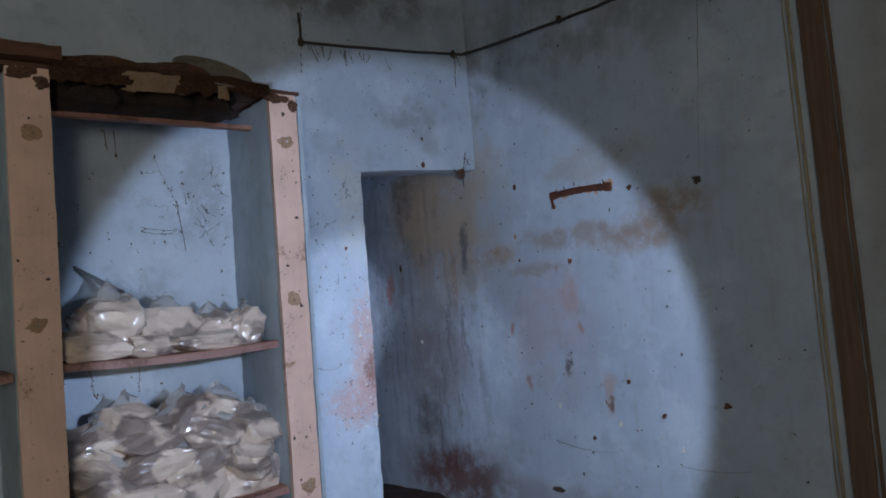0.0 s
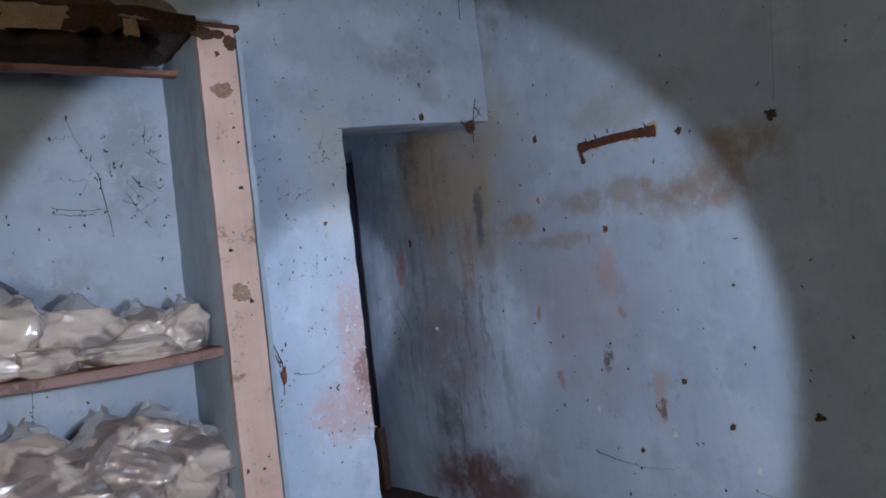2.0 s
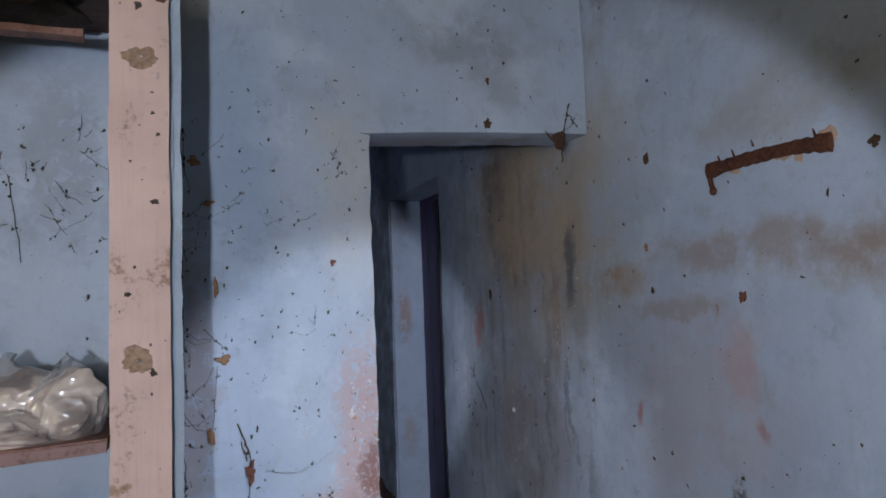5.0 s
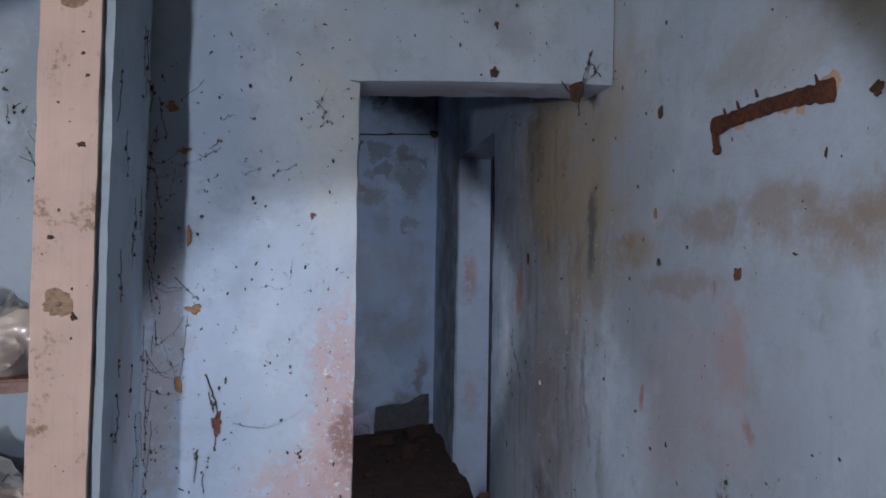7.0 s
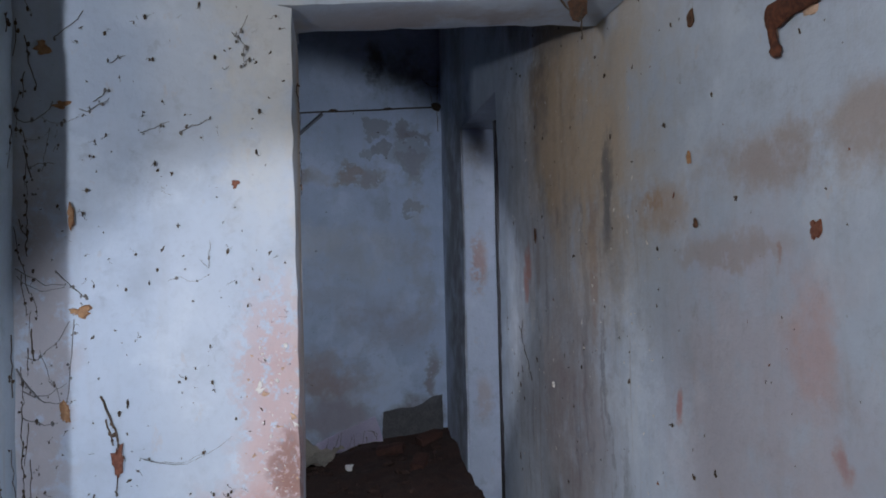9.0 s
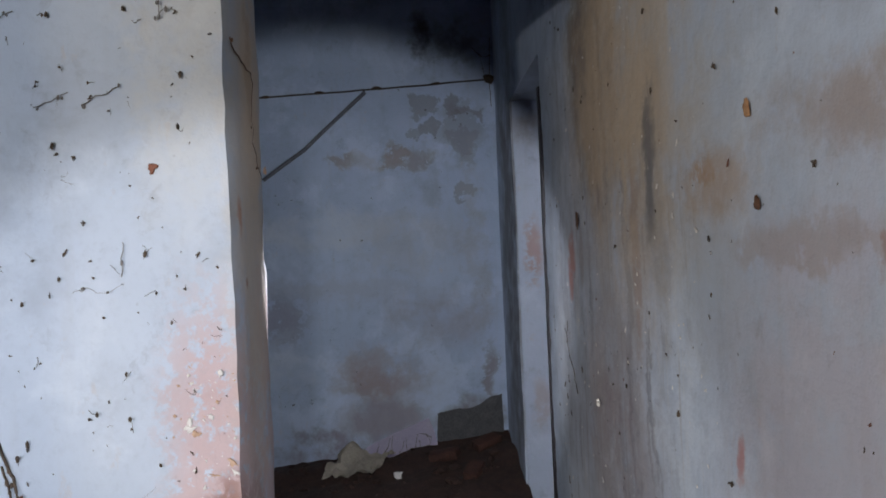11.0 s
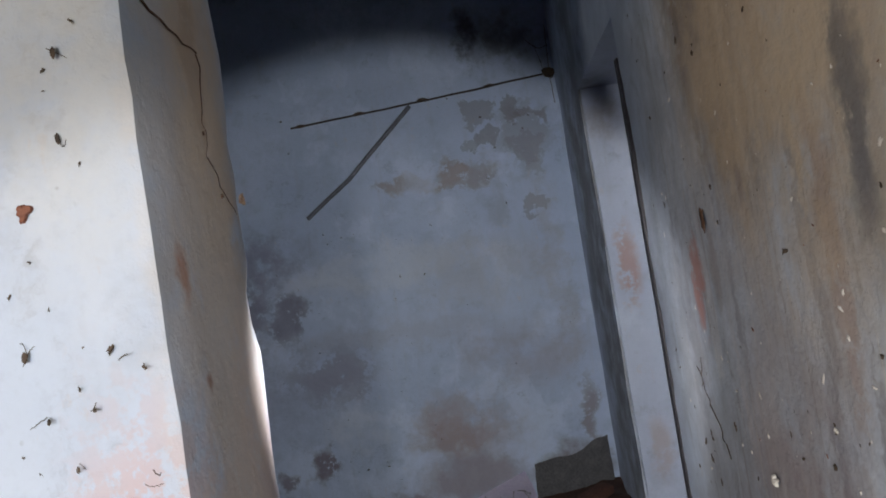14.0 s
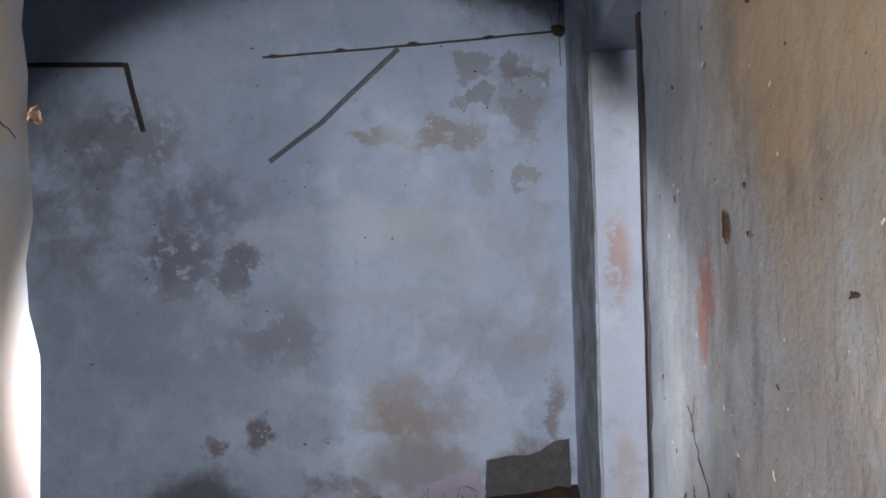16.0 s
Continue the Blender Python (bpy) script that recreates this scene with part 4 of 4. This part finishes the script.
# corner over the doorway
runs = [((3.46, W - 0.005, 2.165), (3.50, W - 0.03, 2.11), 0, 5), ((3.565, W - 0.01, 2.29), (3.515, W - 0.03, 2.14), 0, 10), ((3.60, W, 2.24), (3.53, W - 0.02, 2.17), 0.01, 3), ((3.515, W - 0.03, 2.14), (3.512, W - 0.03, 2.06), 0, 5), ((3.61, W, 2.20), (3.56, W, 2.26), 0, 2)]
web = strands("cobweb", "thick dark cobweb rag in the corner over the doorway", runs, mat_soot, 0.004, 2)
bm = bmesh.new()
lump(bm, (3.508, W - 0.02, 2.135), (0.028, 0.018, 0.036), 0.6, 2.2, 5, 2)
tagged(part("wasp_nest", bm, mat_sack, None, "", 50), "small brown mud nest stuck under the doorway head", "nest")
# beside the shelf wall
runs = []
for z in np.arange(0.5, 2.15, 0.045):
    x = 2.075 + rng.uniform(0.0, 0.03)
    runs.append(((x, W, z), (x + rng.uniform(-0.01, 0.02), W, z - rng.uniform(0.04, 0.10)), 0, 2))
strands("cobweb", "grey cobweb threads down the inner corner of the wall", runs, mat_soot, 0.0022, 3)
runs = [((2.08, W - 0.02, 1.80), (2.15, W, 1.80), 0.03, 2), ((2.08, W - 0.03, 1.83), (2.16, W, 1.87), 0.03, 2), ((2.15, W, 1.80), (2.13, W, 1.70), 0, 3), ((2.13, W, 1.83), (2.22, W, 1.84), 0.02, 4), ((2.10, W, 1.71), (2.16, W, 1.72), 0.0, 3),
        ((2.16, W, 2.03), (2.23, W, 2.10), 0.01, 1), ((2.22, W, 1.85), (2.29, W, 1.88), 0.01, 3), ((2.29, W, 1.97), (2.33, W, 1.99), 0, 3)]
strands("cobweb", "thin grey cobweb threads with caught dirt on the wall", runs, mat_web, 0.0017, 4)
runs = [((2.08, W - 0.03, 1.46), (2.18, W, 1.42), 0.015, 1), ((2.08, W - 0.03, 1.44), (2.18, W, 1.415), 0.02, 1), ((2.09, W, 1.24), (2.19, W, 1.33), 0.03, 3), ((2.20, W, 1.33), (2.18, W, 1.10), 0, 8), ((2.08, W - 0.03, 1.22), (2.17, W, 1.13), 0.03, 2),
        ((2.085, W, 1.16), (2.18, W, 1.18), 0.02, 2), ((2.08, W, 1.10), (2.16, W, 1.08), 0.01, 2), ((2.12, W, 1.26), (2.17, W, 1.13), 0.0, 2), ((2.16, W, 1.45), (2.23, W, 1.38), 0.0, 6)]
strands("cobweb", "sagging grey cobweb sheet with caught dirt on the wall", runs, mat_web, 0.0021, 5)
runs = [((2.26, W, 1.14), (2.30, W, 1.03), 0, 4), ((2.30, W, 1.03), (2.295, W, 0.90), 0, 9), ((2.27, W, 1.08), (2.29, W, 1.02), 0, 4), ((2.24, W, 0.90), (2.235, W, 0.80), 0, 4), ((2.26, W, 0.82), (2.26, W, 0.76), 0, 4)]
strands("cobweb", "dark hanging cobweb rag on the plaster wall", runs, mat_soot, 0.0042, 6)
runs = [((2.35, W, 0.985), (2.57, W, 1.025), 0.04, 1), ((2.36, W, 0.980), (2.50, W, 0.985), 0.015, 1), ((2.45, W, 1.43), (2.53, W, 1.44), 0.015, 2), ((2.52, W, 1.45), (2.525, W, 1.52), 0.0, 1)]
strands("cobweb", "fine curved cobweb thread on the plaster wall", runs, mat_web, 0.0014, 7)
runs = [((2.60, W, 2.03), (2.63, W, 2.10), 0, 3), ((2.59, W, 2.05), (2.62, W, 2.02), 0, 2), ((2.61, W, 1.96), (2.63, W, 1.985), 0, 3), ((2.615, W, 2.02), (2.62, W, 1.97), 0, 1), ((2.36, W, 1.79), (2.43, W, 1.82), 0, 3), ((2.46, W, 1.80), (2.53, W, 1.83), 0, 3), ((2.25, W, 1.87), (2.29, W, 1.90), 0, 3)]
strands("cobweb", "short dusty cobweb threads on the plaster wall", runs, mat_web, 0.0018, 8)
# inside the niche
runs = []
for k in range(26):
    x, z = rng.uniform(1.50, 1.86), rng.uniform(1.72, 2.14)
    runs.append(((x, W, z), (x + rng.uniform(-0.09, 0.09), W, z + rng.uniform(-0.09, 0.03)), 0.01, 1))
runs += [((1.50, W, 2.16), (1.60, W, 1.94), 0.02, 8), ((1.60, W, 1.94), (1.64, W, 1.68), 0, 6), ((1.42, W, 1.80), (1.60, W, 1.79), 0.01, 3), ((1.42, W, 1.78), (1.58, W, 1.765), 0.005, 2)]
strands("cobweb", "grey cobweb tangle on the niche wall", runs, mat_soot, 0.0022, 9)
runs = [((1.05, 3.33, 1.155), (1.06, 3.33, 1.05), 0.0, 5), ((1.06, 3.33, 1.05), (1.09, 3.33, 1.055), 0.01, 4), ((1.25, 3.33, 1.15), (1.245, 3.33, 1.03), 0, 5), ((1.16, 3.35, 2.19), (1.17, 3.35, 2.10), 0, 5), ((1.20, 3.35, 2.19), (1.21, 3.35, 2.06), 0, 7)]
strands("cobweb", "dark cobweb rags hanging under the boards", runs, mat_soot, 0.0026, 10)
# side of the shelf wall
runs = []
for k in range(22):
    y, z = rng.uniform(3.30, 3.75), rng.uniform(0.7, 2.3)
    runs.append(((2.076, y, z), (2.076, y + rng.uniform(-0.04, 0.04), z - rng.uniform(0.04, 0.16)), 0, 3))
strands("cobweb", "dusty cobweb threads on the side of the shelf wall", runs, mat_soot, 0.0018, 12)


# ---- dirt, chips and small marks ----
def flecks(name, label, axis, plane, us, zs, count, material, seed, most=0.009):
    """Fly dirt and crumbs stuck on a wall."""
    bm = bmesh.new()
    rng = random.Random(seed)
    for k in range(count):
        u, z = rng.uniform(*us), rng.uniform(*zs)
        r = 0.0010 + 0.34 * (most - 0.0008) * rng.random() ** 2.5
        spot = (u, plane, z) if axis == "y" else (plane, u, z)
        blotch(bm, spot, axis, (r, r * rng.uniform(0.8, 2.4)), k + seed, r * 0.5, 1.3, 14, rng.uniform(-1.5, 1.5))
    return tagged(part(name, bm, material, None, "", 60), label, "dirt", "", "stuff")


flecks("dirt_flecks", "small dark dirt flecks stuck to the back wall", "y", 3.766, (2.10, 2.73), (0.4, 3.0), 250, mat_soot, 31, 0.008)
flecks("dirt_flecks", "small dark dirt flecks stuck over the doorway", "y", 3.766, (2.75, 3.62), (2.16, 3.2), 60, mat_soot, 32)
flecks("dirt_flecks", "small dark dirt flecks stuck to the niche wall", "y", 3.766, (0.95, 1.88), (0.9, 2.2), 70, mat_soot, 33, 0.011)
flecks("dirt_flecks", "small dark dirt flecks stuck to the side wall", "x", 3.656, (1.6, 5.3), (0.2, 2.9), 420, mat_soot, 34, 0.014)
flecks("mud_flecks", "small red mud flecks stuck to the side wall", "x", 3.656, (2.2, 4.6), (0.4, 2.0), 40, mat_mud, 35, 0.012)
flecks("paint_flakes", "small pale lifting paint flakes on the side wall", "x", 3.656, (3.6, 5.2), (0.5, 2.1), 150, mat_flake, 36, 0.010)
flecks("dirt_flecks", "small dark dirt flecks stuck to the far wall", "y", 7.318, (0.8, 3.6), (0.4, 2.7), 110, mat_soot, 37, 0.012)


flecks("paint_flakes", "pale lifting paint flakes beside the doorway", "y", 3.766, (2.64, 2.74), (0.6, 1.25), 80, mat_flake, 38, 0.016)
flecks("plaster_crumbs", "pinkish plaster crumbs beside the doorway", "y", 3.766, (2.60, 2.74), (0.6, 1.3), 60, mat_chip, 39, 0.014)
for lo, hi, count, sd in (((2.10, 0.6), (2.72, 2.1), 110, 60), ((2.75, 2.2), (3.6, 2.9), 30, 61), ((0.95, 1.3), (1.88, 2.15), 40, 62)):
    rng = random.Random(sd)
    runs = []
    for _ in range(count):
        x, z = rng.uniform(lo[0], hi[0]), rng.uniform(lo[1], hi[1])
        runs.append(((x, W, z), (x + rng.uniform(-0.022, 0.022), W, z + rng.uniform(-0.022, 0.022)), rng.uniform(-0.006, 0.006), rng.choice((0, 1, 1, 2))))
    strands("web_shreds", "tiny dark cobweb shreds scattered on the plaster", runs, mat_soot, 0.0009, sd, "cobweb")


def mark(name, label, material, centre, radii, seed, rough=0.6):
    bm = bmesh.new()
    if radii[0] < radii[1]:
        blotch(bm, centre, "x", (radii[1] * 0.8, radii[2] * 0.8), seed, radii[0] * 0.8, 0.8, 26)
    else:
        blotch(bm, centre, "y", (radii[0] * 0.8, radii[2] * 0.8), seed, radii[1] * 0.8, 0.8, 26)
    return tagged(part(name, bm, material, None, "", 50), label, name.split("_")[-1])


mark("plaster_chip", "round brown chip in the plaster", mat_clay, (2.134, 3.768, 2.005), (0.022, 0.005, 0.020), 1)
mark("plaster_chip", "orange brown chip in the plaster", mat_clay, (2.175, 3.768, 1.862), (0.026, 0.006, 0.013), 2)
mark("mud_tube", "orange brown mud tube on the plaster", mat_clay, (2.197, 3.764, 1.585), (0.010, 0.010, 0.042), 3)
mark("mud_tube", "orange brown mud crumb on the plaster", mat_clay, (2.215, 3.764, 1.350), (0.032, 0.010, 0.018), 4)
mark("mud_tube", "brown mud drop on the cobweb", mat_clay, (2.178, 3.762, 1.10), (0.018, 0.010, 0.030), 5)
mark("mud_tube", "dark red mud tube on the plaster", mat_mud, (2.300, 3.762, 0.985), (0.015, 0.012, 0.055), 6)
mark("mud_spot", "dark mud spot on the plaster", mat_mud, (2.592, 3.766, 1.666), (0.010, 0.006, 0.014), 7)
mark("mud_nest", "dark mud nest on the doorway head", mat_sack, (3.205, 3.764, 2.188), (0.022, 0.014, 0.022), 8)
mark("mud_spot", "dark mud spot over the doorway", mat_sack, (3.215, 3.766, 2.36), (0.012, 0.006, 0.016), 9)
mark("mud_spot", "black round mud lump on the side wall", mat_soot, (3.654, 2.077, 1.842), (0.010, 0.030, 0.028), 10)
mark("mud_spot", "brown crust on the side wall", mat_sack, (3.655, 2.50, 1.86), (0.008, 0.018, 0.020), 11)
mark("mud_spot", "brown mud lump on the side wall", mat_sack, (3.655, 2.02, 0.70), (0.008, 0.022, 0.020), 14)
mark("mud_spot", "grey mud lump low on the side wall", mat_soot, (3.655, 3.22, 0.10), (0.008, 0.06, 0.022), 15)
mark("mud_tube", "slanting mud tube on the side wall", mat_clay, (3.655, 3.43, 1.683), (0.006, 0.009, 0.018), 16)
mark("mud_spot", "small dark crust on the side wall", mat_sack, (3.655, 3.405, 1.526), (0.007, 0.008, 0.014), 17)
mark("mud_spot", "dark crust on the side wall", mat_sack, (3.655, 3.40, 2.0), (0.007, 0.014, 0.03), 18)
mark("mud_spot", "red brown crust on the side wall", mat_mud, (3.655, 2.98, 1.49), (0.007, 0.016, 0.022), 19)
mark("paint_flake", "pale lifting paint flake on the side wall", mat_flake, (3.650, 4.52, 0.992), (0.010, 0.016, 0.014), 22)
mark("plaster_hole", "dark brown hole in the side wall", mat_sack, (3.657, 4.745, 1.555), (0.004, 0.016, 0.035), 23)
mark("plaster_chip", "orange plaster chip standing out of the jamb", mat_chip, (2.75, 4.108, 1.690), (0.006, 0.016, 0.011), 24)
for k, (y, z) in enumerate(((2.62, 0.79), (2.70, 0.55), (2.40, 0.62), (2.30, 0.45), (2.9, 0.45), (3.15, 0.62))):
    mark("plaster_chip", "pale broken plaster chip on the side wall", mat_flake if k % 2 else mat_sack, (3.656, y, z), (0.006, 0.016, 0.018), 40 + k)

# crack with a lifted paint edge
runs = [((3.652, 5.02, 1.17), (3.652, 4.93, 1.08), 0, 0), ((3.652, 4.93, 1.08), (3.653, 4.83, 0.96), 0, 0), ((3.652, 4.99, 1.12), (3.653, 4.97, 1.20), 0, 0)]
strands("wall_crack", "dark branching crack in the paint", runs, mat_soot, 0.0028, 21, "crack")
strands("wall_crack", "faint upright dark crack high in the plaster", [((3.655, 1.985, 2.75), (3.655, 2.015, 2.40), 0.004, 1), ((3.655, 2.015, 2.40), (3.655, 2.06, 1.88), 0.004, 2)], mat_web, 0.0016, 23, "crack")
runs = [((3.655, 3.20, 0.40), (3.655, 2.95, 0.375), 0.005, 1), ((3.655, 2.95, 0.375), (3.655, 2.70, 0.40), 0.01, 1), ((3.655, 2.32, 0.37), (3.655, 1.92, 0.40), 0.02, 2)]
strands("wall_crack", "long thin dark crack low in the plaster", runs, mat_soot, 0.0026, 22, "crack")
for k, (a, b) in enumerate((((2.745, 3.79, 1.93), (2.745, 3.99, 1.90)), ((2.745, 3.99, 1.90), (2.745, 3.97, 1.74)), ((2.745, 3.97, 1.74), (2.745, 4.08, 1.66)))):
    strands("wall_crack", "brown crack in the plaster of the jamb", [((a[0] + 0.004, a[1], a[2]), (b[0] + 0.004, b[1], b[2]), 0.01, 1)], mat_sack, 0.003, 30 + k, "crack")

# ---- inner room ----
conduit = empty("conduit", "grey loose conduit hanging aslant from the far wall", "conduit")
bm = bmesh.new()
tube(bm, [(2.126, 7.29, 2.000), (2.26, 7.29, 2.095), (2.405, 7.295, 2.194), (2.52, 7.298, 2.30), (2.823, 7.302, 2.566)], 0.013, 8)
part("slanting_run", bm, mat_pipe, conduit, smooth=60)
bm = bmesh.new()
tube(bm, hung((2.10, 7.312, 2.555), (3.66, 7.308, 2.625), 0.006, 20), 0.006, 7)
part("level_run", bm, mat_cable, conduit, "black dusty cable", 60)
for x in (2.16, 2.52, 2.90, 3.3):
    bm = bmesh.new()
    lump(bm, (x, 7.312, 2.555 + 0.045 * (x - 2.1)), (0.035, 0.010, 0.010), 0.6, 2.0, int(x * 11), 2)
    part("clip", bm, mat_soot, conduit, smooth=50)
conduit = empty("conduit", "dark bent conduit on the far wall", "conduit")
bm = bmesh.new()
tube(bm, [(0.3, 7.30, 2.57), (0.9, 7.30, 2.562), (1.35, 7.30, 2.545)], 0.014, 8)
part("level_run", bm, mat_cable, conduit, smooth=60)
bm = bmesh.new()
tube(bm, [(1.365, 7.30, 2.55), (1.40, 7.29, 2.40), (1.455, 7.285, 2.183)], 0.015, 8)
part("hanging_run", bm, mat_cable, conduit, smooth=60)

bm = bmesh.new()
lump(bm, (3.655, 7.30, 2.625), (0.035, 0.018, 0.030), 0.5, 2.0, 4, 2)
tagged(part("cable_knot", bm, mat_soot, None, "", 50), "black dusty cable knot in the corner of the inner room", "cable")
strands("cobweb", "black cobweb rags in the upper corner of the inner room", [((3.66, 7.30, 2.62), (3.675, 7.28, 2.90), 0, 6), ((3.64, 7.31, 2.63), (3.60, 7.31, 2.80), 0.01, 4), ((3.66, 7.30, 2.60), (3.665, 7.30, 2.45), 0, 4), ((3.55, 7.31, 2.85), (3.67, 7.25, 2.78), 0.04, 3)], mat_soot, 0.004, 71)

# heap of earth and rubble
bm = bmesh.new()
nx, ny = 60, 54


def heap_height(x, y):
    u, v = (x - 1.2) / 2.46, (y - 5.4) / 1.92
    h = 0.215 * max(0, u) ** 1.6 * max(0, v) ** 0.8 * 0.9 + 0.05 * max(0, v)
    h += 0.045 * noise.noise(Vector((x * 4, y * 4, 0))) * min(1, 3 * v) + 0.02 * noise.noise(Vector((x * 15, y * 15, 2))) * min(1, 4 * v)
    edge = min(1, 5 * max(0, u)) * min(1, 3.5 * max(0, v))
    return FLOOR + (h - FLOOR) * edge + 0.004 * edge - 0.02 * (v < 0.02)


grid = [[bm.verts.new((x, y, heap_height(x, y))) for y in np.linspace(5.4, 7.32, ny)] for x in np.linspace(1.2, 3.695, nx)]
for i in range(nx - 1):
    for j in range(ny - 1):
        bm.faces.new((grid[i][j], grid[i + 1][j], grid[i + 1][j + 1], grid[i][j + 1]))
tagged(part("earth_heap", bm, mat_earth, None, "", 40), "dark red heap of earth and rubble against the far wall", "earth", "", "stuff")
bm = bmesh.new()
grid = []
for y in np.linspace(3.25, 5.45, 56):
    row, rise = [], max(0.0, math.sin(math.pi * (y - 3.25) / 2.2)) ** 0.7
    for u in np.linspace(0, 1, 16):
        bump_by = 0.035 * noise.noise(Vector((u * 2.5, y * 5, 4))) + 0.015 * noise.noise(Vector((u * 8, y * 17, 6)))
        row.append(bm.verts.new((3.668 - 0.42 * u * (0.5 + 0.5 * rise), y, FLOOR - 0.004 + (0.07 * (1 - u) ** 1.3 + 0.6 * bump_by) * rise * (u < 0.99))))
    grid.append(row)
for a, b in zip(grid[:-1], grid[1:]):
    for k in range(15):
        bm.faces.new((a[k], b[k], b[k + 1], a[k + 1]))
tagged(part("earth_bank", bm, mat_earth, None, "", 40), "dark red bank of earth along the foot of the wall", "earth", "", "stuff")
rng = random.Random(8)
bm = bmesh.new()
for k in range(260):
    x, y = rng.uniform(1.6, 3.62), rng.uniform(5.9, 7.28)
    r = 0.006 + 0.03 * rng.random() ** 3
    lump(bm, (x, y, heap_height(x, y) + r * 0.3), (r * rng.uniform(0.8, 1.6), r, r * 0.7), 0.5, 2.0, k, 1)
tagged(part("rubble", bm, mat_earth, None, "", 30), "loose dark clods and crumbs on the earth heap", "rubble", "", "stuff")
for k, (x, y, turn) in enumerate(((3.52, 7.10, 30), (3.40, 6.7, 70), (3.25, 7.0, -20))):
    bm = bmesh.new()
    z = heap_height(x, y)
    block(bm, (-0.10, -0.052, 0.0), (0.10, 0.052, 0.07), 0.03, 0.010, 0.012, 9.0, turn=pose(x, y, z - 0.006, 8, -10, turn))
    tagged(part("broken_brick", bm, mat_brick, None, "", 35), "broken red brick lying in the earth", "brick", "bricks in the rubble")

# old timber stub standing against the wall beside the side door
bm = bmesh.new()
block(bm, (3.585, 5.335, FLOOR - 0.002), (3.650, 5.445, 0.235), 0.03, 0.006, 0.010, 7.0, bend=lambda p: Vector((0, 0.10 * max(0.0, p.z), -0.5 * (p.y - 5.39) if p.z > 0.1 else 0)))
tagged(part("timber_stub", bm, mat_old_wood, None, "", 35), "dark brown broken timber stub standing against the wall", "timber")

# lavender board leaning on the wall, corner up
bm = bmesh.new()
outline = [(2.66, 0.10), (2.74, 0.205), (2.90, 0.275), (3.03, 0.325), (3.155, 0.372), (3.19, 0.28), (3.215, 0.17), (3.20, 0.08)]
front = [bm.verts.new((x, 7.29 - 0.10 * (0.4 - z), z)) for x, z in outline]
face = bm.faces.new(front)
bmesh.ops.solidify(bm, geom=[face], thickness=0.008)
tagged(part("leaning_board", bm, mat_paper, None, "", 30), "pale lavender torn board leaning in the earth heap", "board")
# dark grey bare patch of the wall beside it, built as a slab
bm = bmesh.new()
block(bm, (3.205, 7.297, -0.02), (3.66, 7.318, 0.44), 0.03, 0.006, 0.010, 8.0, bend=lambda p: Vector((0, 0, (0.2 * (p.x - 3.42) + 0.04 * noise.noise(p * 6)) if p.z > 0.2 else 0)))
mat_cement = speck_material("grey_cement_patch", (0.06, 0.062, 0.068), (0.11, 0.112, 0.12))
tagged(part("cement_patch", bm, mat_cement, None, "", 35), "grey broken cement slab leaning on the far wall", "slab")
# twigs on the board
strands("twigs", "thin dark dry twigs on the leaning board", [((2.80 + 0.05 * k, 7.24, 0.16), (2.82 + 0.045 * k + 0.03 * (k % 2), 7.23, 0.24 + 0.02 * (k % 3)), 0.01, 1) for k in range(8)]
        + [((3.09, 7.24, 0.28), (3.17, 7.24, 0.25), -0.01, 1), ((3.13, 7.24, 0.275), (3.16, 7.24, 0.22), 0, 0)], mat_soot, 0.003, 50, "twigs")
# crumpled cream cloth
bm = bmesh.new()
nx = 22
grid = [[None] * nx for _ in range(nx)]
for i in range(nx):
    for j in range(nx):
        u, v = i / (nx - 1) - 0.5, j / (nx - 1) - 0.5
        x, y = 2.70 + 0.34 * u + 0.10 * v + 0.05 * noise.noise(Vector((u * 4, v * 4, 1))), 7.02 + 0.30 * v - 0.07 * u + 0.05 * noise.noise(Vector((u * 4, v * 4, 5)))
        h = 0.03 + 0.10 * max(0, 0.35 - math.hypot(u + 0.25, v - 0.3)) * 3 + 0.05 * abs(noise.noise(Vector((u * 5, v * 5, 9))))
        grid[i][j] = bm.verts.new((x, y, heap_height(x, y) + h))
for i in range(nx - 1):
    for j in range(nx - 1):
        bm.faces.new((grid[i][j], grid[i + 1][j], grid[i + 1][j + 1], grid[i][j + 1]))
bmesh.ops.solidify(bm, geom=bm.faces[:], thickness=0.004)
tagged(part("crumpled_cloth", bm, mat_cloth, None, "", 50), "crumpled cream cloth lying on the earth heap", "cloth")
# white stone
mark("plaster_lump", "small pale plaster lump on the earth", mat_flake, (2.95, 6.85, heap_height(2.95, 6.85) + 0.02), (0.03, 0.025, 0.035), 61)
